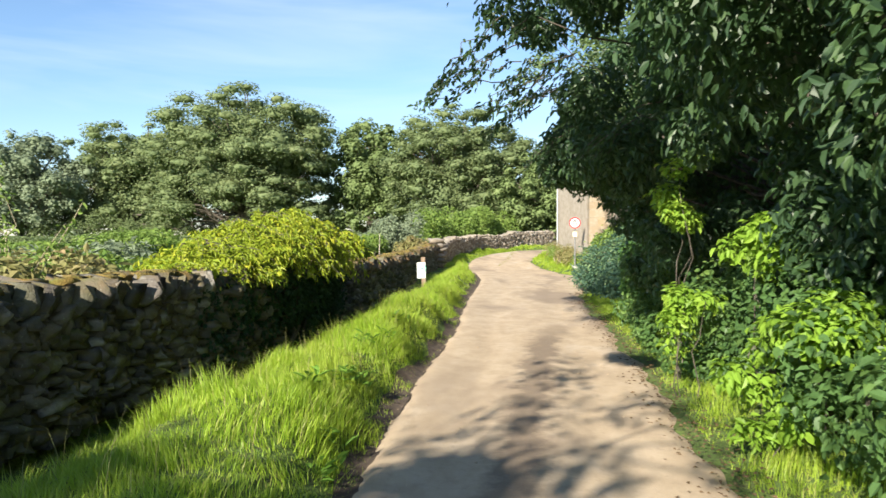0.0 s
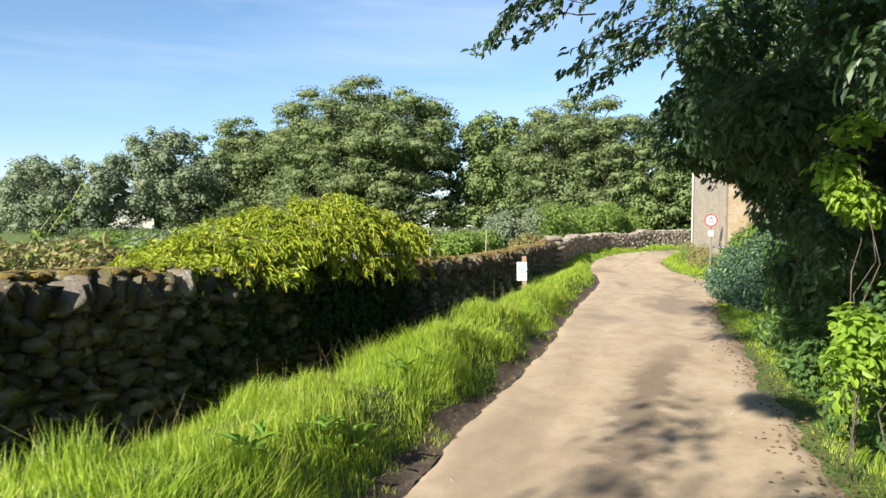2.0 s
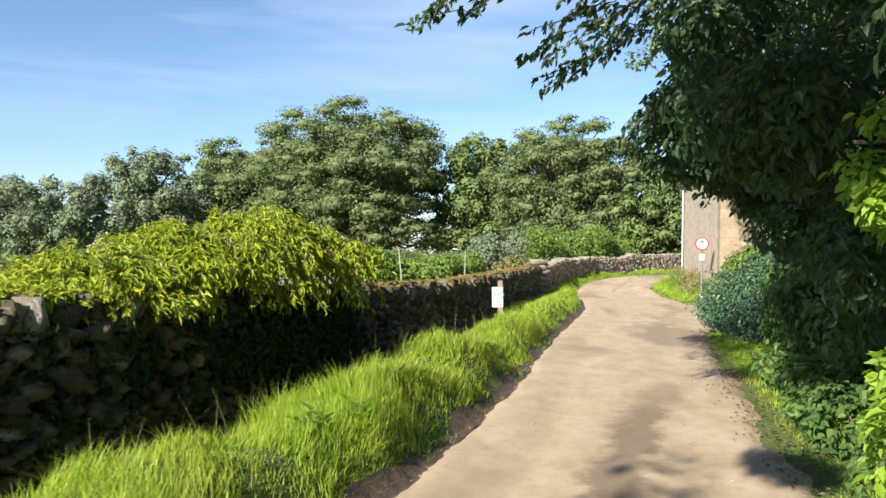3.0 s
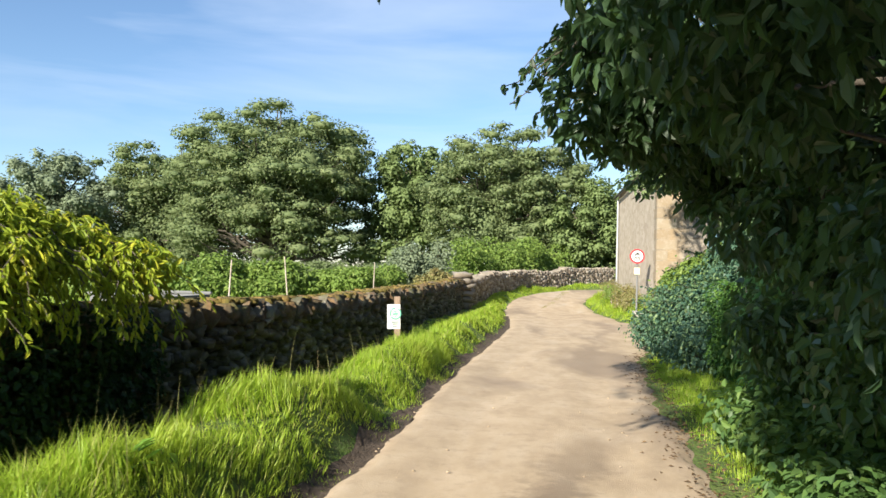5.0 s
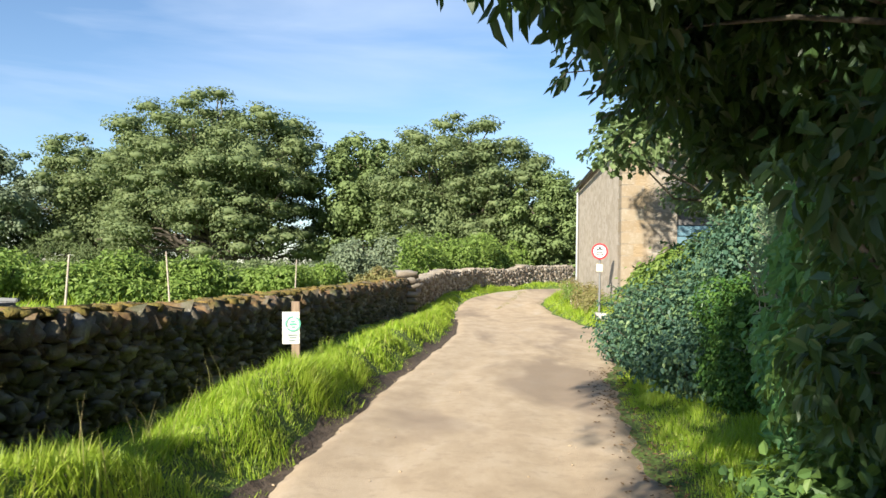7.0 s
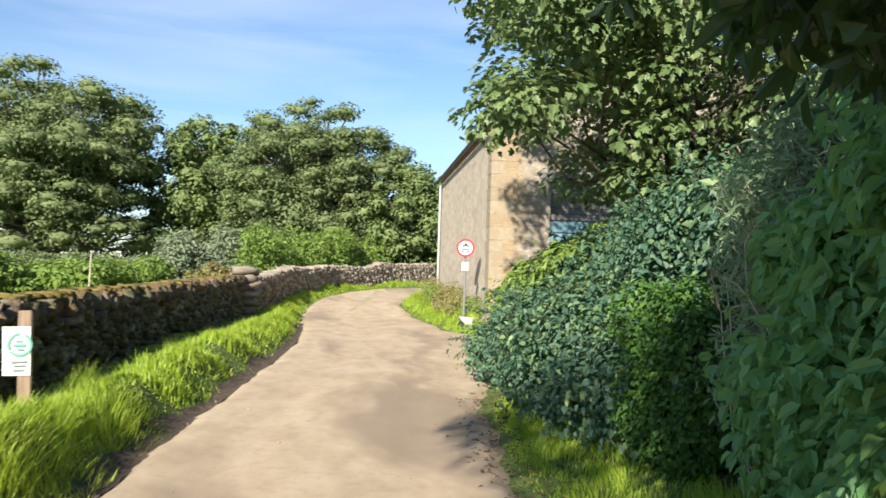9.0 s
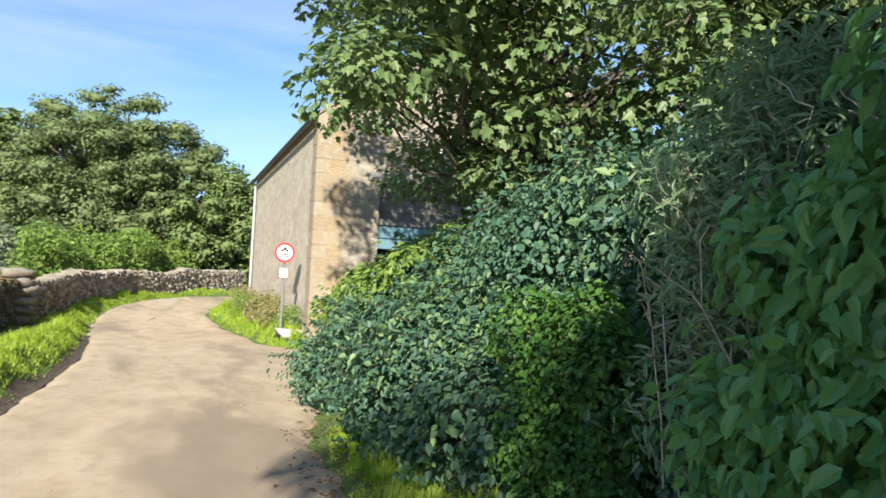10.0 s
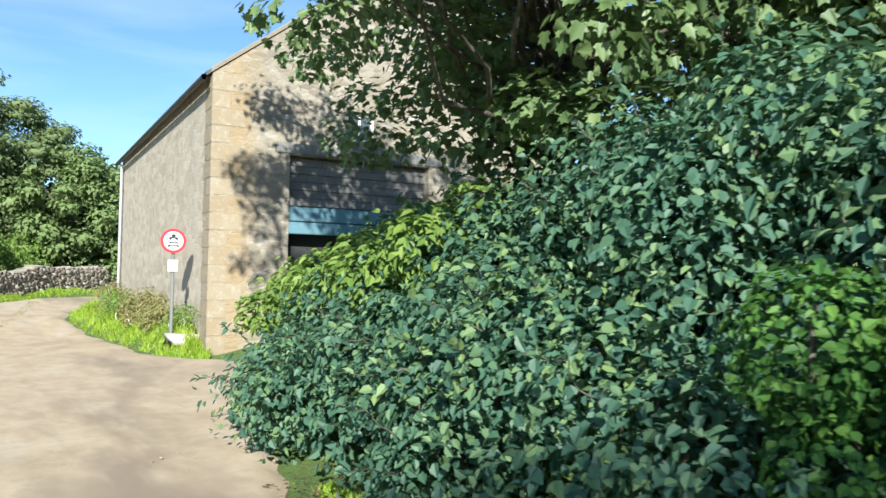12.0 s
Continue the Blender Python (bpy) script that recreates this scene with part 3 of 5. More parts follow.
def lay(stones, parent, material, meshes, near, joined_name="stones"):
    """Stones as (x, y, z, yaw, lean, sx, sy, sz): those that near() picks are objects, the rest one mesh."""
    vs, fs, base = [], [], 0
    for i, (x, y, z, yaw, lean, sx, sy, sz) in enumerate(stones):
        m = pose(x, y, z, 0, lean, yaw) @ Matrix.Diagonal((sx, sy, sz, 1))
        if near(x, y, z):
            ob = new("stone", meshes[i % len(meshes)])
            ob.parent = parent
            ob.matrix_basis = m
        else:
            a = np.array(m)
            vs.append(STONES[i % len(STONES)] @ a[:3, :3].T + a[:3, 3])
            fs.append(STONE_QUADS + base)
            base += len(STONES[0])
    if vs:
        ob = joined(joined_name, np.concatenate(vs), np.concatenate(fs), material, parent, True)
        tagged(ob, kind="stuff")


def wall_top(y):
    return np.interp(y, [-14, 7, 16, 19, 30, 34.3], [1.22, 1.16, 1.02, 0.98, 1.08, 1.16])


def core(path, tops, bases, thick, name, parent, material):
    """A solid strip of wall along a path; its face is on the right hand of the path."""
    p = np.asarray(path, float)
    t = unit(np.gradient(p, axis=0))
    nrm = np.stack([-t[:, 1], t[:, 0]], 1)
    a, b = p + nrm * 0.10, p + nrm * thick
    ring = np.stack([np.column_stack([a, bases]), np.column_stack([a, tops]), np.column_stack([b, tops]), np.column_stack([b, bases])], 1)
    n = len(p)
    f = []
    for i in range(n - 1):
        for j in range(4):
            f.append((i * 4 + j, i * 4 + (j + 1) % 4, i * 4 + 4 + (j + 1) % 4, i * 4 + 4 + j))
    f += [(0, 3, 2, 1), ((n - 1) * 4, (n - 1) * 4 + 1, (n - 1) * 4 + 2, (n - 1) * 4 + 3)]
    return joined(name, ring.reshape(-1, 3), np.array(f), material, parent)


wall_left = empty("wall_west", (0, 0, 0), "dark mossy drystone field wall with upright coping stones", "wall", kind="structure")
cy = np.linspace(1.0, 34.2, 60)
core(np.column_stack([wall_x(cy), cy]), wall_top(cy) - 0.16, np.full(60, 0.0), 0.46, "wall_core", wall_left, M_CORE)
g = np.random.default_rng(21)
stones = []
z_row = 0.06
while z_row < 1.02:
    h = g.uniform(0.055, 0.11)
    y = 1.0
    while y < 34.1:
        ln = g.choice((0.07, 0.10, 0.14, 0.20)) * g.uniform(0.75, 1.2)
        ym = y + ln / 2
        if z_row + h < wall_top(ym) - 0.10:
            slope = math.degrees(math.atan2(wall_x(ym + 0.3) - wall_x(ym - 0.3), 0.6))
            hh = h * g.uniform(0.85, 1.25)
            stones.append((wall_x(ym) - 0.10 + g.normal(0, 0.038), ym, z_row + h / 2 + g.normal(0, 0.018), 90 - slope + g.normal(0, 8), g.normal(0, 14), ln * 1.06, g.uniform(0.22, 0.32), hh * 1.1))
        y += ln
    z_row += h
y = 1.0
while y < 34.1:   # coping: slabs on edge, leaning along the wall
    ln = g.uniform(0.05, 0.12)
    ym = y + ln / 2
    slope = math.degrees(math.atan2(wall_x(ym + 0.3) - wall_x(ym - 0.3), 0.6))
    hh = g.uniform(0.16, 0.28)
    stones.append((wall_x(ym) - 0.22 + g.normal(0, 0.02), ym, wall_top(ym) - 0.14 + hh * 0.36, 90 - slope + g.normal(0, 9), 24 + g.normal(0, 13), ln * 1.25, g.uniform(0.42, 0.56), hh))
    y += ln
lay(stones, wall_left, M_STONE, STONE_MESH, lambda x, y, z: 6.2 < y < 7.7 or (z > 1.0 and 15.5 < y < 19))
# cushions of moss along the coping
moss_v, moss_f, base = [], [], 0
for i in range(900):
    ym = g.uniform(4, 33.5)
    if g.random() > 0.35 + 0.6 * (math.sin(ym * 0.9) > -0.2):
        continue
    s = g.uniform(0.06, 0.15)
    a = np.array(pose(wall_x(ym) - g.uniform(0.10, 0.42), ym, wall_top(ym) + 0.075, 0, 0, g.uniform(0, 180)) @ Matrix.Diagonal((s * 1.6, s, s * 0.55, 1)))
    moss_v.append(STONES[i % 10] @ a[:3, :3].T + a[:3, 3])
    moss_f.append(STONE_QUADS + base)
    base += 26
tagged(joined("moss_cushions", np.concatenate(moss_v), np.concatenate(moss_f), M_MOSS, wall_left, True), kind="stuff")

# the paler wall round the bend
FAR_WALL = np.array([(-0.27, 34.5), (0.05, 38.0), (0.60, 43.5), (2.3, 48.2), (5.2, 52.6), (9.5, 57.0), (16.0, 62.0)])


def far_point(s):
    d = np.r_[0, np.cumsum(np.linalg.norm(np.diff(FAR_WALL, axis=0), axis=1))]
    return np.array([np.interp(s, d, FAR_WALL[:, 0]), np.interp(s, d, FAR_WALL[:, 1])]), d[-1]


wall_bend = empty("wall_north", (0, 0, 0), "pale grey drystone wall curving round the lane's bend", "wall", kind="structure")
_, far_len = far_point(0)
fs_ = np.linspace(0, far_len, 50)
fp = np.array([far_point(s)[0] for s in fs_])
far_base = ground_z(fp[:, 0] + 0.3, fp[:, 1]) - 0.15
FAR_H = 1.05
core(fp, far_base + FAR_H, far_base - 0.2, 0.5, "wall_core", wall_bend, M_CORE)
stones = []
for rowi in range(8):
    s = 0.0
    while s < far_len - 0.2:
        ln = g.uniform(0.12, 0.34)
        (px, py), _ = far_point(s + ln / 2)
        (qx, qy), _ = far_point(s + ln / 2 + 0.3)
        bz = np.interp(s, fs_, far_base)
        stones.append((px - 0.06 + g.normal(0, 0.02), py + 0.04, bz + 0.10 + rowi * 0.125, math.degrees(math.atan2(qy - py, qx - px)) + g.normal(0, 4), g.normal(0, 5), ln * 1.05, 0.3, 0.14 * g.uniform(0.9, 1.2)))
        s += ln
s = 0.0
while s < far_len - 0.2:
    ln = g.uniform(0.07, 0.17)
    (px, py), _ = far_point(s)
    (qx, qy), _ = far_point(s + 0.3)
    stones.append((px - 0.2, py + 0.15, np.interp(s, fs_, far_base) + FAR_H + 0.03, math.degrees(math.atan2(qy - py, qx - px)), 15 + g.normal(0, 10), ln * 1.2, 0.5, g.uniform(0.12, 0.22)))
    s += ln
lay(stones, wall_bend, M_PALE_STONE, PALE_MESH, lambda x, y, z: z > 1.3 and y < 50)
# the square pier where the two walls meet
pier = empty("wall_pier", (-0.30, 34.5, 0.2), "square pale stone pier at the wall's corner", "pier", kind="structure")
for i in range(6):
    ob = new("stone", PALE_MESH[i % 10])
    ob.parent = pier
    ob.matrix_basis = pose(0.01 * (i % 3), 0, 0.1 + i * 0.21, 0, 0, 8 * (i % 2)) @ Matrix.Diagonal((0.66, 0.66, 0.25, 1))

# ---- the barn ----
BARN_YAW = -2.7     # the long wall runs 2.7 degrees east of north
barn = empty("barn", (5.84, 31.30, 0.0), "old rubble stone barn with slate roof and boarded gable opening", "barn")
barn.rotation_euler = (0, 0, radians(BARN_YAW))
EAVE, SPAN, LONG = 5.25, 8.4, 12.1
RIDGE = EAVE + SPAN / 2 * math.tan(radians(37.5))
bm = bmesh.new()
box(bm, (0.0, 0.55, -0.3), (0.55, LONG, EAVE))
part("wall", bm, M_BARN, barn, "grey rubble side wall")
bm = bmesh.new()
box(bm, (SPAN - 0.55, 0.55, -0.3), (SPAN, LONG, EAVE))
part("wall", bm, M_BARN, barn)


def gable(y0, y1, holes):
    """A gable wall with openings cut through it: columns of boxes between the cuts, topped by the slope."""
    q = bmesh.new()
    cuts = sorted({0.0, SPAN / 2, SPAN, *[h[0] for h in holes], *[h[1] for h in holes]})
    for xa, xb in zip(cuts, cuts[1:]):
        spans, z = [], -0.3
        for h in sorted(holes, key=lambda v: v[2]):
            if h[0] <= xa and xb <= h[1]:
                spans.append((z, h[2]))
                z = h[3]
        for za, zb in spans:
            box(q, (xa, y0, za), (xb, y1, zb))
        top = [EAVE + min(v, SPAN - v) * math.tan(radians(37.5)) for v in (xa, xb)]
        c = [q.verts.new(p) for p in ((xa, y0, z), (xb, y0, z), (xb, y0, top[1]), (xa, y0, top[0]), (xa, y1, z), (xb, y1, z), (xb, y1, top[1]), (xa, y1, top[0]))]
        for f in ((0, 1, 2, 3), (5, 4, 7, 6), (4, 0, 3, 7), (1, 5, 6, 2), (3, 2, 6, 7), (4, 5, 1, 0)):
            q.faces.new([c[i] for i in f])
    bmesh.ops.remove_doubles(q, verts=q.verts[:], dist=0.001)
    return q


HOLES = [(1.50, 4.55, 0.1, 3.85), (2.68, 3.30, 4.25, 4.85)]
part("gable_wall", gable(0.0, 0.55, HOLES), M_GABLE, barn, "warm sandstone gable wall")
part("gable_wall", gable(LONG, LONG + 0.5, []), M_BARN, barn)
for i in range(16):   # quoins on the near corner, long and short by turns
    long_side = i % 2
    bm = bmesh.new()
    z = 0.05 + i * 0.325
    box(bm, (-0.006, -0.006, z), (0.62 if long_side else 0.34, 0.34 if long_side else 0.60, z + 0.319), 0.012)
    part("quoin", bm, M_QUOIN, barn)
for sgn in (0, 1):   # slate roof, one slope each
    bm = bmesh.new()
    t = math.tan(radians(37.5))
    xa, xb = (-0.12, SPAN / 2) if not sgn else (SPAN + 0.12, SPAN / 2)
    za = EAVE - 0.12 * t + 0.02
    pts = []
    for yy in (0.03, LONG + 0.55):
        pts += [bm.verts.new((xa, yy, za)), bm.verts.new((xb, yy, RIDGE + 0.02)), bm.verts.new((xb, yy, RIDGE + 0.10)), bm.verts.new((xa, yy, za + 0.08))]
    for f in ((0, 1, 2, 3), (7, 6, 5, 4), (0, 4, 5, 1), (3, 2, 6, 7), (0, 3, 7, 4), (1, 5, 6, 2)):
        bm.faces.new([pts[i] for i in f])
    bmesh.ops.recalc_face_normals(bm, faces=bm.faces[:])
    part("roof", bm, M_SLATE, barn, "dark slate roof")
for sgn in (0, 1):   # pale mortar fillet along the verge of the slates
    bm = bmesh.new()
    pts = []
    for x_, z_ in ((-0.04 if not sgn else SPAN + 0.04, EAVE), (SPAN / 2, RIDGE)):
        pts += [bm.verts.new((x_, y_, z_ + dz)) for y_, dz in ((-0.035, -0.01), (0.03, -0.01), (0.03, 0.085), (-0.035, 0.065))]
    for f4 in ((0, 1, 2, 3), (7, 6, 5, 4), (0, 4, 5, 1), (1, 5, 6, 2), (2, 6, 7, 3), (3, 7, 4, 0)):
        bm.faces.new([pts[i] for i in f4])
    bmesh.ops.recalc_face_normals(bm, faces=bm.faces[:])
    part("verge_fillet", bm, M_PALE_STONE, barn, "pale mortar fillet")
v, f = tubes([(np.array([(-0.17, -0.05, EAVE - 0.12), (-0.17, LONG + 0.6, EAVE - 0.14)]), [0.06, 0.06])], 8)
barn_gutter = joined("gutter", v, f, plain("dark_gutter", (0.05, 0.05, 0.055), 0.5), barn, True)
v, f = tubes([(np.array([(-0.09, LONG - 0.05, EAVE - 0.3), (-0.09, LONG - 0.05, 0.3)]), [0.045, 0.045])], 8)
joined("downpipe", v, f, M_GALV, barn, True)
# boards that close the opening: bare above, blue-painted rails below
opening = empty("boarded_opening", (0, 0, 0), "weathered grey boards closing the gable opening")
opening.parent = barn
z, i = 2.88, 0
while z < 3.82:
    bm = bmesh.new()
    box(bm, (1.50, 0.16 + 0.02 * (i % 2), z), (4.55, 0.20 + 0.02 * (i % 2), min(z + 0.15, 3.84)), 0.006)
    part("board", bm, M_BOARD, opening)
    z += 0.158
    i += 1
for za, zb in ((2.32, 2.55), (2.57, 2.85)):
    bm = bmesh.new()
    box(bm, (1.42, 0.03, za), (4.55, 0.12, zb), 0.01)
    part("painted_board", bm, M_BLUE, opening, "flaking blue-painted board")
# dark sheet standing in for the unlit inside of the barn
bm = bmesh.new()
box(bm, (1.40, 0.45, 0.1), (4.6, 0.5, 3.86))
part("backing", bm, M_DARK, opening)
bm = bmesh.new()
box(bm, (1.2, -0.03, 3.86), (4.85, 0.25, 4.08), 0.02)
part("lintel", bm, M_BOARD, barn, "grey timber lintel")
win = empty("loft_window", (0, 0, 0), "small grey-framed loft window")
win.parent = barn
bm = bmesh.new()
for lo, hi in (((2.68, 0.1, 4.25), (2.74, 0.2, 4.85)), ((3.24, 0.1, 4.25), (3.30, 0.2, 4.85)), ((2.74, 0.1, 4.25), (3.24, 0.2, 4.31)), ((2.74, 0.1, 4.79), (3.24, 0.2, 4.85)), ((2.97, 0.11, 4.31), (3.01, 0.19, 4.79))):
    box(bm, lo, hi)
part("window_frame", bm, M_WHITE, win)
for xa in (2.74, 3.01):
    bm = bmesh.new()
    box(bm, (xa, 0.14, 4.31), (xa + 0.23, 0.15, 4.79))
    part("pane", bm, M_GLASS, win)

# ---- signs ----


def disc(radius, y0, y1, segments=40):
    q = bmesh.new()
    bmesh.ops.create_cone(q, cap_ends=True, segments=segments, radius1=radius, radius2=radius, depth=y1 - y0)
    bmesh.ops.rotate(q, verts=q.verts[:], matrix=Matrix.Rotation(radians(90), 3, "X"))
    bmesh.ops.translate(q, verts=q.verts[:], vec=(0, (y0 + y1) / 2, 0))
    return q


sign = empty("road_sign", (5.40, 32.15, 0.15), "round red-ringed no motor vehicles sign on grey post", "road sign")
sign.rotation_euler = (0, 0, radians(-8))
v, f = tubes([(np.array([(0, 0, -0.3), (0.01, 0, 1.0), (0.0, 0, 2.2)]), [0.032, 0.032, 0.032])], 10)
joined("post", v, f, M_TROUGH, sign, True)
face = part("face", disc(0.285, -0.062, -0.045), M_RED, sign, "red-ringed round plate")
face.location = (0, -0.006, 1.98)
face.scale = (0.82, 1.0, 0.82)
white = part("white_disc", disc(0.216, -0.067, -0.060), M_WHITE, face, "white disc")
bm = bmesh.new()   # car seen from the front
box(bm, (-0.115, -0.072, -0.115), (0.115, -0.069, -0.035), 0)
box(bm, (-0.085, -0.072, -0.040), (0.085, -0.069, 0.010), 0)
box(bm, (-0.120, -0.072, -0.150), (-0.075, -0.069, -0.110), 0)
box(bm, (0.075, -0.072, -0.150), (0.120, -0.069, -0.110), 0)
part("car_symbol", bm, M_BLACK, face, "black car symbol")
bm = bmesh.new()
box(bm, (-0.068, -0.075, -0.028), (0.068, -0.0725, 0.002), 0)
box(bm, (-0.095, -0.075, -0.085), (0.095, -0.0725, -0.065), 0)
part("windscreen", bm, M_WHITE, face)
q = disc(0.034, -0.072, -0.069, 20)
bmesh.ops.translate(q, verts=q.verts[:], vec=(-0.072, 0, 0.055))
part("cycle_wheel", q, M_BLACK, face)
q = disc(0.034, -0.072, -0.069, 20)
bmesh.ops.translate(q, verts=q.verts[:], vec=(0.072, 0, 0.055))
part("cycle_wheel", q, M_BLACK, face)
bm = bmesh.new()
for (xa, za, xb, zb, w) in ((-0.07, 0.06, 0.02, 0.10, 0.022), (0.0, 0.075, 0.075, 0.060, 0.018), (-0.03, 0.10, 0.03, 0.14, 0.035), (0.02, 0.13, 0.065, 0.105, 0.014)):
    d = Vector((xb - xa, 0, zb - za))
    n = Vector((-d.z, 0, d.x)).normalized() * w
    c = [bm.verts.new(Vector((xx, yy, zz)) + s * n) for yy in (-0.072, -0.069) for xx, zz, s in ((xa, za, -1), (xb, zb, -1), (xb, zb, 1), (xa, za, 1))]
    for f4 in ((0, 1, 2, 3), (7, 6, 5, 4), (0, 4, 5, 1), (1, 5, 6, 2), (2, 6, 7, 3), (3, 7, 4, 0)):
        bm.faces.new([c[i] for i in f4])
part("rider_symbol", bm, M_BLACK, face, "black motorcycle symbol")
bm = bmesh.new()
box(bm, (-0.09, -0.065, 1.40), (0.09, -0.045, 1.62), 0.008)
part("small_plate", bm, M_CREAM, sign, "faded cream plate below")
for z in (1.50, 1.85, 2.1):
    bm = bmesh.new()
    box(bm, (-0.05, -0.046, z), (0.05, 0.046, z + 0.03), 0.004)
    part("clamp", bm, M_GALV, sign)

notice = empty("notice_post", (-0.47, 19.25, 0.345), "short timber stake with white laminated notice on verge", "notice")
notice.rotation_euler = (0, radians(-1.5), radians(6))
bm = bmesh.new()
box(bm, (-0.05, -0.03, -0.3), (0.05, 0.03, 0.74), 0.006)
part("stake", bm, M_TIMBER, notice, "square brown timber stake")
bm = bmesh.new()
r = bmesh.ops.create_grid(bm, x_segments=6, y_segments=8, size=0.5)
for v in bm.verts:
    x, z = v.co.x * 0.21, v.co.y * 0.39
    v.co = (x - 0.055, -0.036 - 0.010 * math.sin(x * 9 + 0.5) - 0.006 * math.sin(z * 8), z + 0.42)
bmesh.ops.solidify(bm, geom=bm.faces[:], thickness=0.003)
sheet_ob = part("sheet", bm, M_PAPER, notice, "white sheet with a green ring emblem")
bm = bmesh.new()
for i in range(28):   # broken ring emblem
    if i in (5, 6, 16):
        continue
    a, b = i * math.tau / 28, (i + 0.8) * math.tau / 28
    c = [bm.verts.new((-0.03 + rr * math.cos(t), -0.0545, 0.47 + rr * math.sin(t))) for rr, t in ((0.075, a), (0.095, a), (0.095, b), (0.075, b))]
    bm.faces.new(c)
for lo, hi in (((-0.075, -0.055, 0.455), (0.015, -0.054, 0.475)), ((-0.06, -0.055, 0.49), (-0.005, -0.054, 0.505)), ((-0.05, -0.055, 0.425), (0.0, -0.054, 0.437))):
    box(bm, lo, hi)
part("emblem", bm, M_GREEN_INK, sheet_ob)
bm = bmesh.new()
for lo, hi in (((-0.10, -0.055, 0.33), (0.02, -0.054, 0.345)), ((-0.08, -0.055, 0.30), (0.01, -0.054, 0.312)), ((-0.09, -0.055, 0.265), (0.0, -0.054, 0.275))):
    box(bm, lo, hi)
part("lines", bm, M_GREY_INK, sheet_ob)

# ---- trees and bushes ----


def crown_blobs(centre, radii, n, g, size=(0.22, 0.36), flat=0.72, low=-0.55):
    c, R = np.asarray(centre, float), np.asarray(radii, float)
    out = []
    while len(out) < n:
        u = unit(g.normal(size=3))
        if u[2] < low:
            continue
        s = g.uniform(*size) * R.mean()
        if u[2] < 0:   # the skirt of the crown hangs nearly straight down
            u[:2] *= (0.94 + 0.06 * u[2]) / max(0.2, float(np.hypot(u[0], u[1])))
        p = c + u * (R - s * 0.75) * g.uniform(0.76, 1.07)
        out.append((*p, s * g.uniform(0.9, 1.25), s * g.uniform(0.9, 1.25), s * flat))
    for _ in range(n // 5):
        p = c + np.clip(g.normal(0, 0.22, 3), -0.4, 0.4) * R
        s = 0.34 * R.mean()
        out.append((*p, s, s, s))
    return np.array(out)


ball = bmesh.new()
bmesh.ops.create_icosphere(ball, subdivisions=1, radius=1.0)
ball.verts.index_update()
BALL_V = np.array([v.co[:] for v in ball.verts])
BALL_F = np.array([[v.index for v in f.verts] for f in ball.faces])
ball.free()


def tree(name, base, height, radii, n, leaves, length, material, seed, label, group="trees beyond the wall", trunk_r=0.35, bark=None, flat=0.72, low=-0.55, size=(0.10, 0.19)):
    g = np.random.default_rng(seed)
    t = empty(name, base, label, "tree", group)
    R = np.asarray(radii, float)
    c = np.array([0, 0, height - R[2]])
    blobs = crown_blobs(c, R, n, g, size, flat, low)
    runs = [(bend((0, 0, -0.3), (g.normal(0, 0.3), g.normal(0, 0.3), height * 0.8), g, 0.0, 8), np.linspace(trunk_r, trunk_r * 0.25, 8))]
    for b in blobs[::2]:
        z0 = np.clip(b[2] * 0.55, height * 0.12, height * 0.7)
        runs.append((bend((0, 0, z0), b[:3], g, 0.05), np.linspace(trunk_r * 0.42, 0.03, 6)))
    v, f = tubes(runs)
    joined("trunk", v, f, bark or M_BARK, t, True, "branched trunk")
    foliage("crown", t, blobs, int(leaves * 0.82), length, length * 0.68, material, seed + 1, False, 0.45, 0.9, 0.42, tail=0.0, bent=0.5, lump=0.05)
    vs, fs = [], []
    for i, q in enumerate(blobs):   # the close-packed inner leaves of each clump
        d = 0.58 + 0.09 * np.sin(BALL_V[:, 0] * 5 + i) * np.cos(BALL_V[:, 1] * 6 + i * 2) + 0.06 * np.sin(BALL_V[:, 2] * 9 + i * 3)
        vs.append(q[:3] + BALL_V * q[3:] * d[:, None])
        fs.append(BALL_F + i * len(BALL_V))
    joined("inner_leaves", np.concatenate(vs), np.concatenate(fs), material, t, True)
    return t


